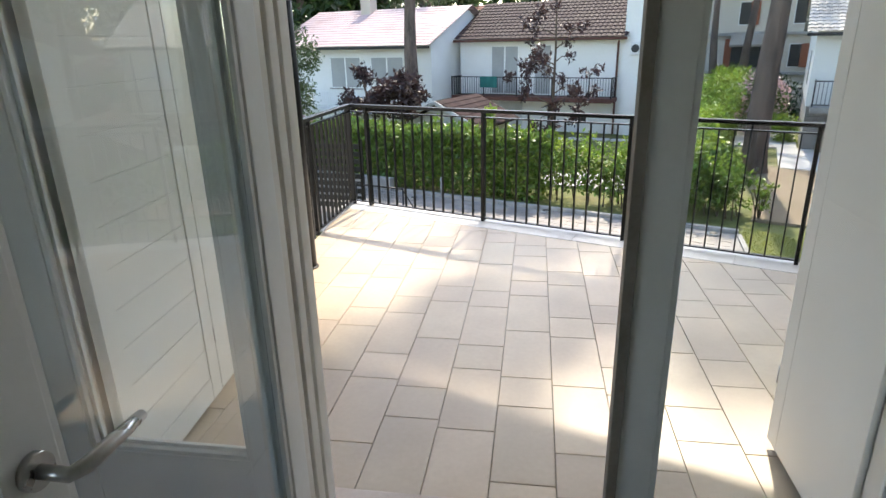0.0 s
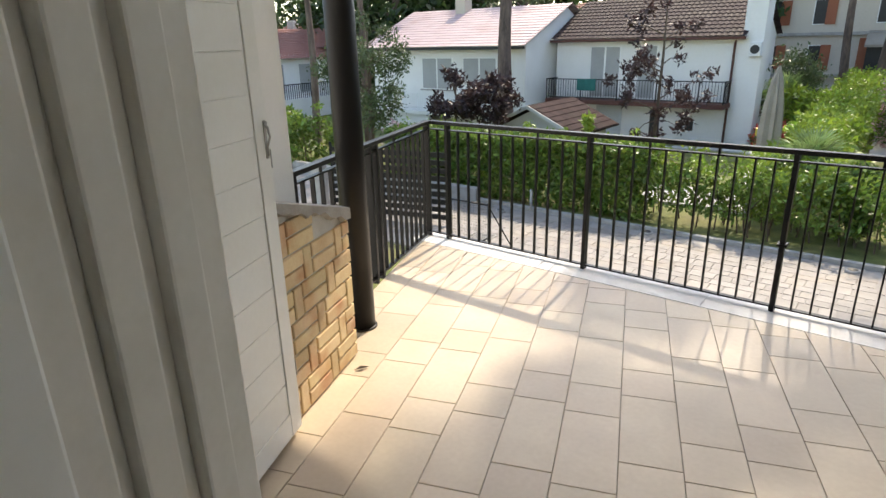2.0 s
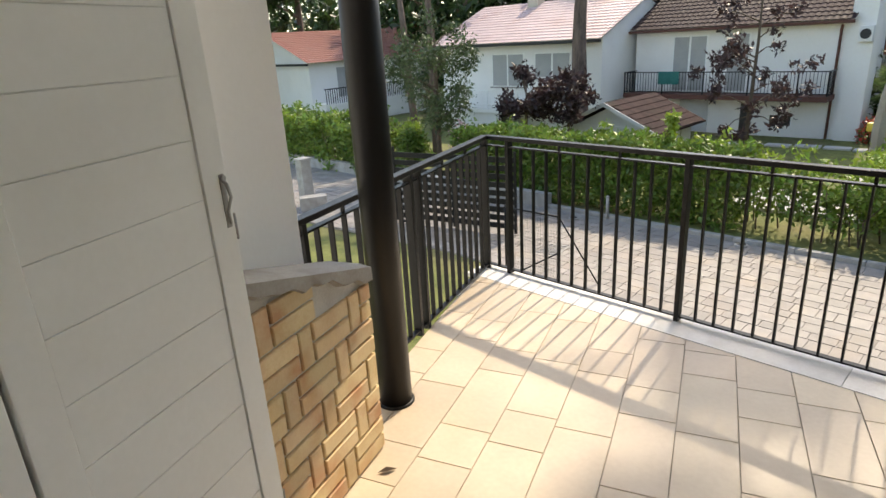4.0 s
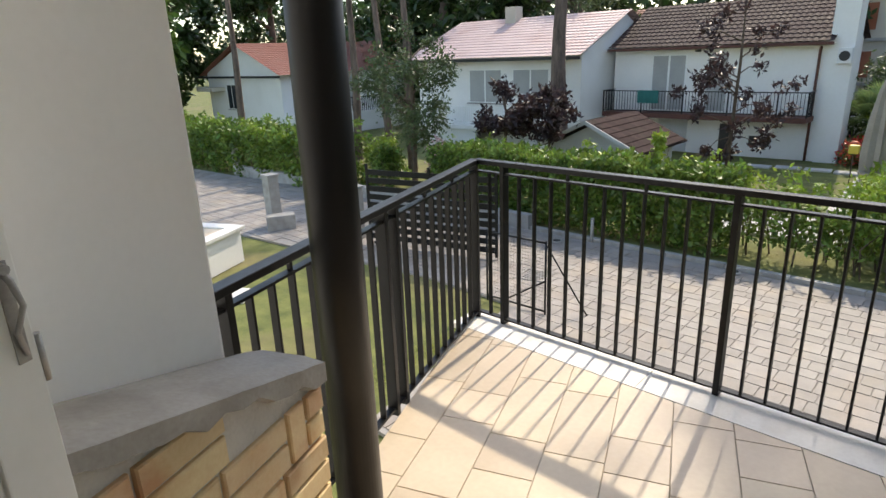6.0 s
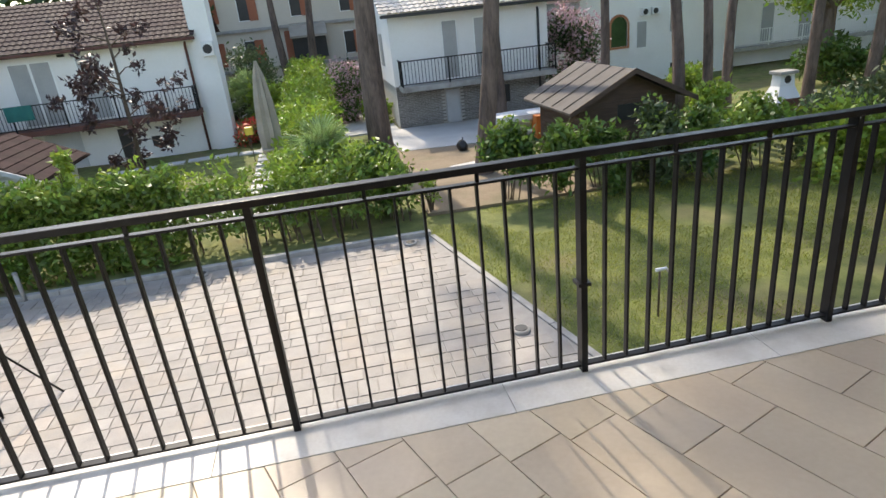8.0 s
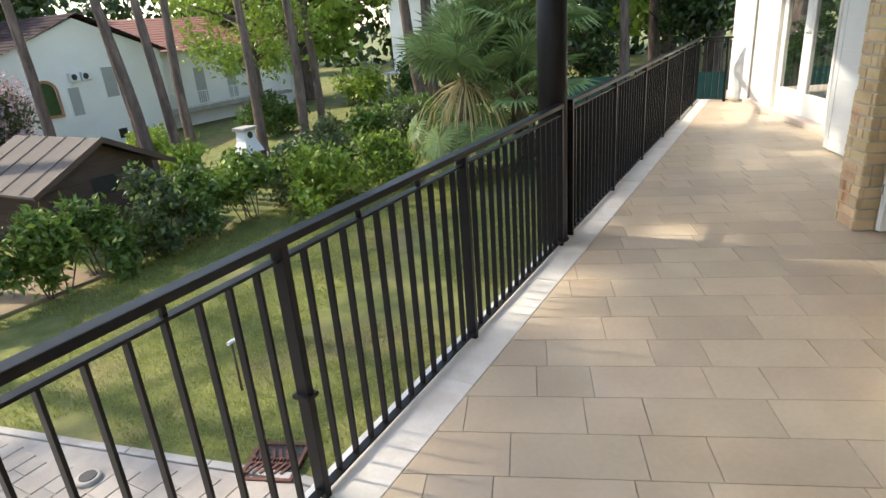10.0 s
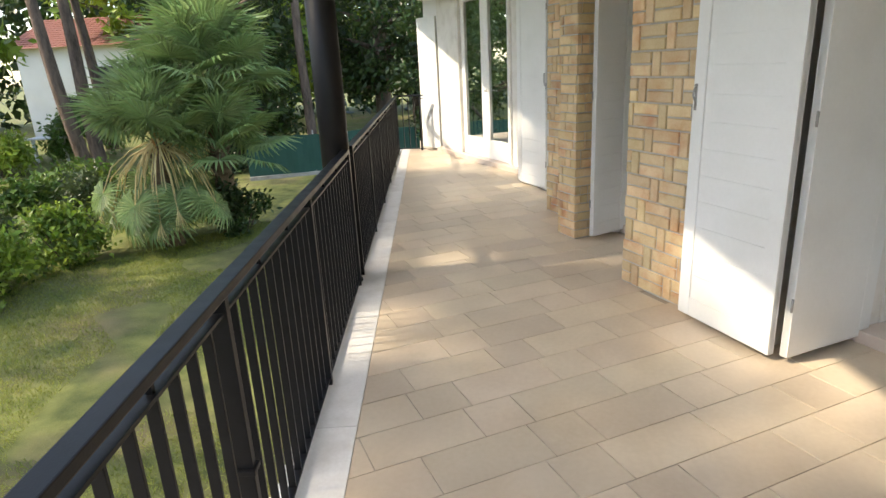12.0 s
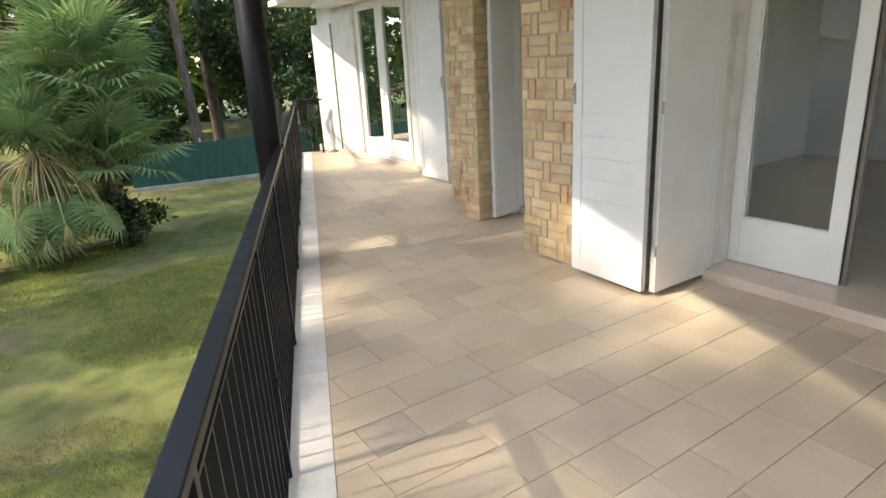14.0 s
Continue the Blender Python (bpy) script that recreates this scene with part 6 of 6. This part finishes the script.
TW, TL = 0.248, 0.5
M_TILEDARK = pm("grey_tile", (0.43, 0.355, 0.27), (0.50, 0.42, 0.33), 3.0, 40, 0.42, 0.06)
J = 0.0018
STD = {l: tile_mesh([(J, J), (TW - J, J), (TW - J, l - J), (J, l - J)]) for l in (TW, TL)}
inv = HOUSE.inverted()
def un(p):
    q = inv @ Vector((p[0], p[1], 0))
    return q.x, q.y
edge_a, edge_b = un((12.6, -0.197)), un((-0.055, -0.197))
left_a, left_b = un((-0.05, 0.0)), (0.045, -2.21)
rest, count = [], 0
seq = [TL, TW, TL, TL, TW]
cand = []
for c in range(50):
    u = -0.302 + c * TW
    n = -5.0 - ((c * 0.61) % 1.0) * TL
    k = (c * 2) % 5
    while n < 0.2:
        l = seq[k % 5]
        poly = [(u + J, n + J), (u + TW - J, n + J), (u + TW - J, n + l - J), (u + J, n + l - J)]
        q = poly
        for a, b in ((edge_a, edge_b), (left_a, left_b), ((0.0, -4.42), (12, -5.55)), (un((12.6, -2.0)), un((12.6, 1.0)))):
            q = clip(q, a, b) if q else q
        if len(q) > 2:
            area = abs(sum(p[0] * r[1] - r[0] * p[1] for p, r in zip(q, q[1:] + q[:1]))) / 2
            if area > 0.0008:
                cx, cy = u, n
                inside = any(a < cx + TW * .5 < b and cc < cy + l * .5 < d for a, b, cc, d in ((2.96, 4.12, -4.8, -3.76), (5.16, 6.15, -5.0, -4.42), (0.0, 0.25, -4.9, -2.25), (0.0, 2.9, -5.2, -4.3), (4.1, 5.13, -5.2, -4.6), (6.2, 7.6, -5.6, -4.95), (7.66, 11.1, -5.6, -5.3)))
                if not inside:
                    cand.append((max(0, u - 2.2), u, n, l, q, abs(area - (TW - 2 * J) * (l - 2 * J)) < 1e-5))
        n += l
        k += 1
cand.sort(key=lambda r: r[1])
holder = slab
far_tiles = bmesh.new()
for i, (_, u, n, l, q, whole) in enumerate(cand):
    if u < 2.55 < u + TW and n < -1.47 < n + l:
        part("tile", mesh_of("tile", prism(bmesh.new(), q, -0.012, 0.0, 0.0016), M_TILEDARK), M_TILEDARK, holder, "greyer replacement tile", at=HOUSE)
    elif i < 300:
        if whole:
            ob = part("tile", STD[l], M_TILE, holder, at=HOUSE @ pose(u, n, 0))
        else:
            ob = part("tile", tile_mesh([(a - u, b - n) for a, b in q]), M_TILE, holder, at=HOUSE @ pose(u, n, 0))
    else:
        prism(far_tiles, q, -0.012, 0.0, 0.0016)
M_TILEST = pm("terrace_tile_far", (0.54, 0.43, 0.325), (0.64, 0.53, 0.42), 3.0, 40, 0.42, 0.06, island=0.10, stain=((0.42, 0.35, 0.29), 0.9, 0.35))
if far_tiles.verts:
    tagged(part("tiles", far_tiles, M_TILEST, holder, at=HOUSE), kind="stuff")

# bricks: rows of two stretchers, each pair divided by an upright brick
BL, BH, BG = 0.215, 0.066, 0.011
def brick_mesh(w, h, d=0.03):
    b = bmesh.new()
    bx(b, 0, w, -d, 0, 0, h)
    for v in b.verts:
        v.co += Vector((random.uniform(-1, 1), 0, random.uniform(-1, 1))) * 0.0012
    f = [e for e in b.edges if all(abs(v.co.y) < 1e-6 for v in e.verts)]
    bmesh.ops.bevel(b, geom=f, offset=0.004, segments=1, affect="EDGES")
    return mesh_of("brick", b, M_BRICK)


BR_CACHE = {}


def brick(parent, m, x, z, w, h):
    key = (round(w, 2), round(h, 2))
    if key not in BR_CACHE:
        BR_CACHE[key] = [brick_mesh(w, h) for _ in range(2)]
    part("brick", random.choice(BR_CACHE[key]), M_BRICK, parent, at=m @ pose(x, random.uniform(-0.003, 0.002), z))


def brickwork(parent, m, width, top, z0=0.012, first=0, ztop=None, plain=False):
    """Bricks over a wall face that is width wide; m puts x along the face and +y out of it."""
    rowh = 2 * (BH + BG)
    z, r = z0, first
    while z < top - 0.03:
        x = -((r * 0.37) % 1.0) * (BL + BG + BH + BG)
        while x < width:
            for kind_, w in (("pair", BL), ("up", BH)):
                a, b = max(0.0, x), min(width, x + w)
                if b - a > 0.025:
                    lim = ztop((a + b) / 2) if ztop else top
                    if kind_ == "pair" or plain:
                        for k in (0, 1):
                            if z + k * (BH + BG) + BH < lim:
                                brick(parent, m, a, z + k * (BH + BG), b - a, BH)
                    elif z + 2 * BH + BG < lim:
                        brick(parent, m, a, z, b - a, 2 * BH + BG)
                x += w + BG
        z += rowh
        r += 1


pier = thing("brick_pier", "yellow and orange brick pier between the doors", "pier", HOUSE, "brick piers")
brickwork(pier, pose(2.95, -3.662, 0), 1.185, 2.6, first=1)
brickwork(pier, pose(4.145, -3.68, 0, 0, 0, -90), 0.54, 2.6, first=0)
jamb = thing("brick_pier", "slim yellow brick pier beside the narrow door", "pier", HOUSE, "brick piers")
brickwork(jamb, pose(5.143, -3.962, 0), 0.255, 2.6, first=0, plain=True)
brickwork(jamb, pose(5.14, -4.40, 0, 0, 0, 90), 0.43, 2.6, first=0, plain=True)
bw = thing("brick_wall", "yellow brick wall face beside the far door", "wall", HOUSE)
brickwork(bw, pose(5.40, -4.342, 0), 0.78, 2.6, first=1)
brickwork(PAR, pose(0.286, -2.158, 0, 0, 0, -90), 0.71, 1.02, first=0, ztop=lambda s: 0.80 + 0.29 * s)
brickwork(PAR, pose(0.05, -2.152, 0), 0.23, 0.79, first=1)

# pavers
def inside_poly(px, py, poly):
    r = False
    for (x0, y0), (x1, y1) in zip(poly, poly[1:] + poly[:1]):
        if (y0 > py) != (y1 > py) and px < (x1 - x0) * (py - y0) / (y1 - y0) + x0:
            r = not r
    return r


pave_ob = bpy.data.objects["pavement"]
PCACHE = {}
far_pave = bmesh.new()
pv, y, row = [], 0.5, 0
while y < 10:
    h = (0.21, 0.26, 0.21, 0.31)[row % 4]
    x = -22.0 + (row * 0.137) % 0.3
    while x < 4.5:
        w = random.choice((0.21, 0.26, 0.31, 0.40))
        if all(inside_poly(a, b, PAVED) for a, b in ((x, y), (x + w, y), (x, y + h), (x + w, y + h))):
            pv.append((abs(x - 1.4) + 0.5 * abs(y - 4), x, y, w, h))
        x += w
    y += h
    row += 1
pv.sort()
for i, (_, x, y, w, h) in enumerate(pv):
    if i < 300:
        key = (w, h)
        if key not in PCACHE:
            PCACHE[key] = mesh_of("paver", prism(bmesh.new(), [(0.007, 0.007), (w - 0.007, 0.007), (w - 0.007, h - 0.007), (0.007, h - 0.007)], 0.0, 0.012, 0.003), M_PAVE)
        part("paver", PCACHE[key], M_PAVE, pave_ob, at=pose(x, y, GZ + 0.02 + random.uniform(-0.002, 0.003)))
    else:
        prism(far_pave, [(x + 0.007, y + 0.007), (x + w - 0.007, y + 0.007), (x + w - 0.007, y + h - 0.007), (x + 0.007, y + h - 0.007)], GZ + 0.02, GZ + 0.032)
tagged(part("pavers", far_pave, M_PAVEST, pave_ob), kind="stuff")
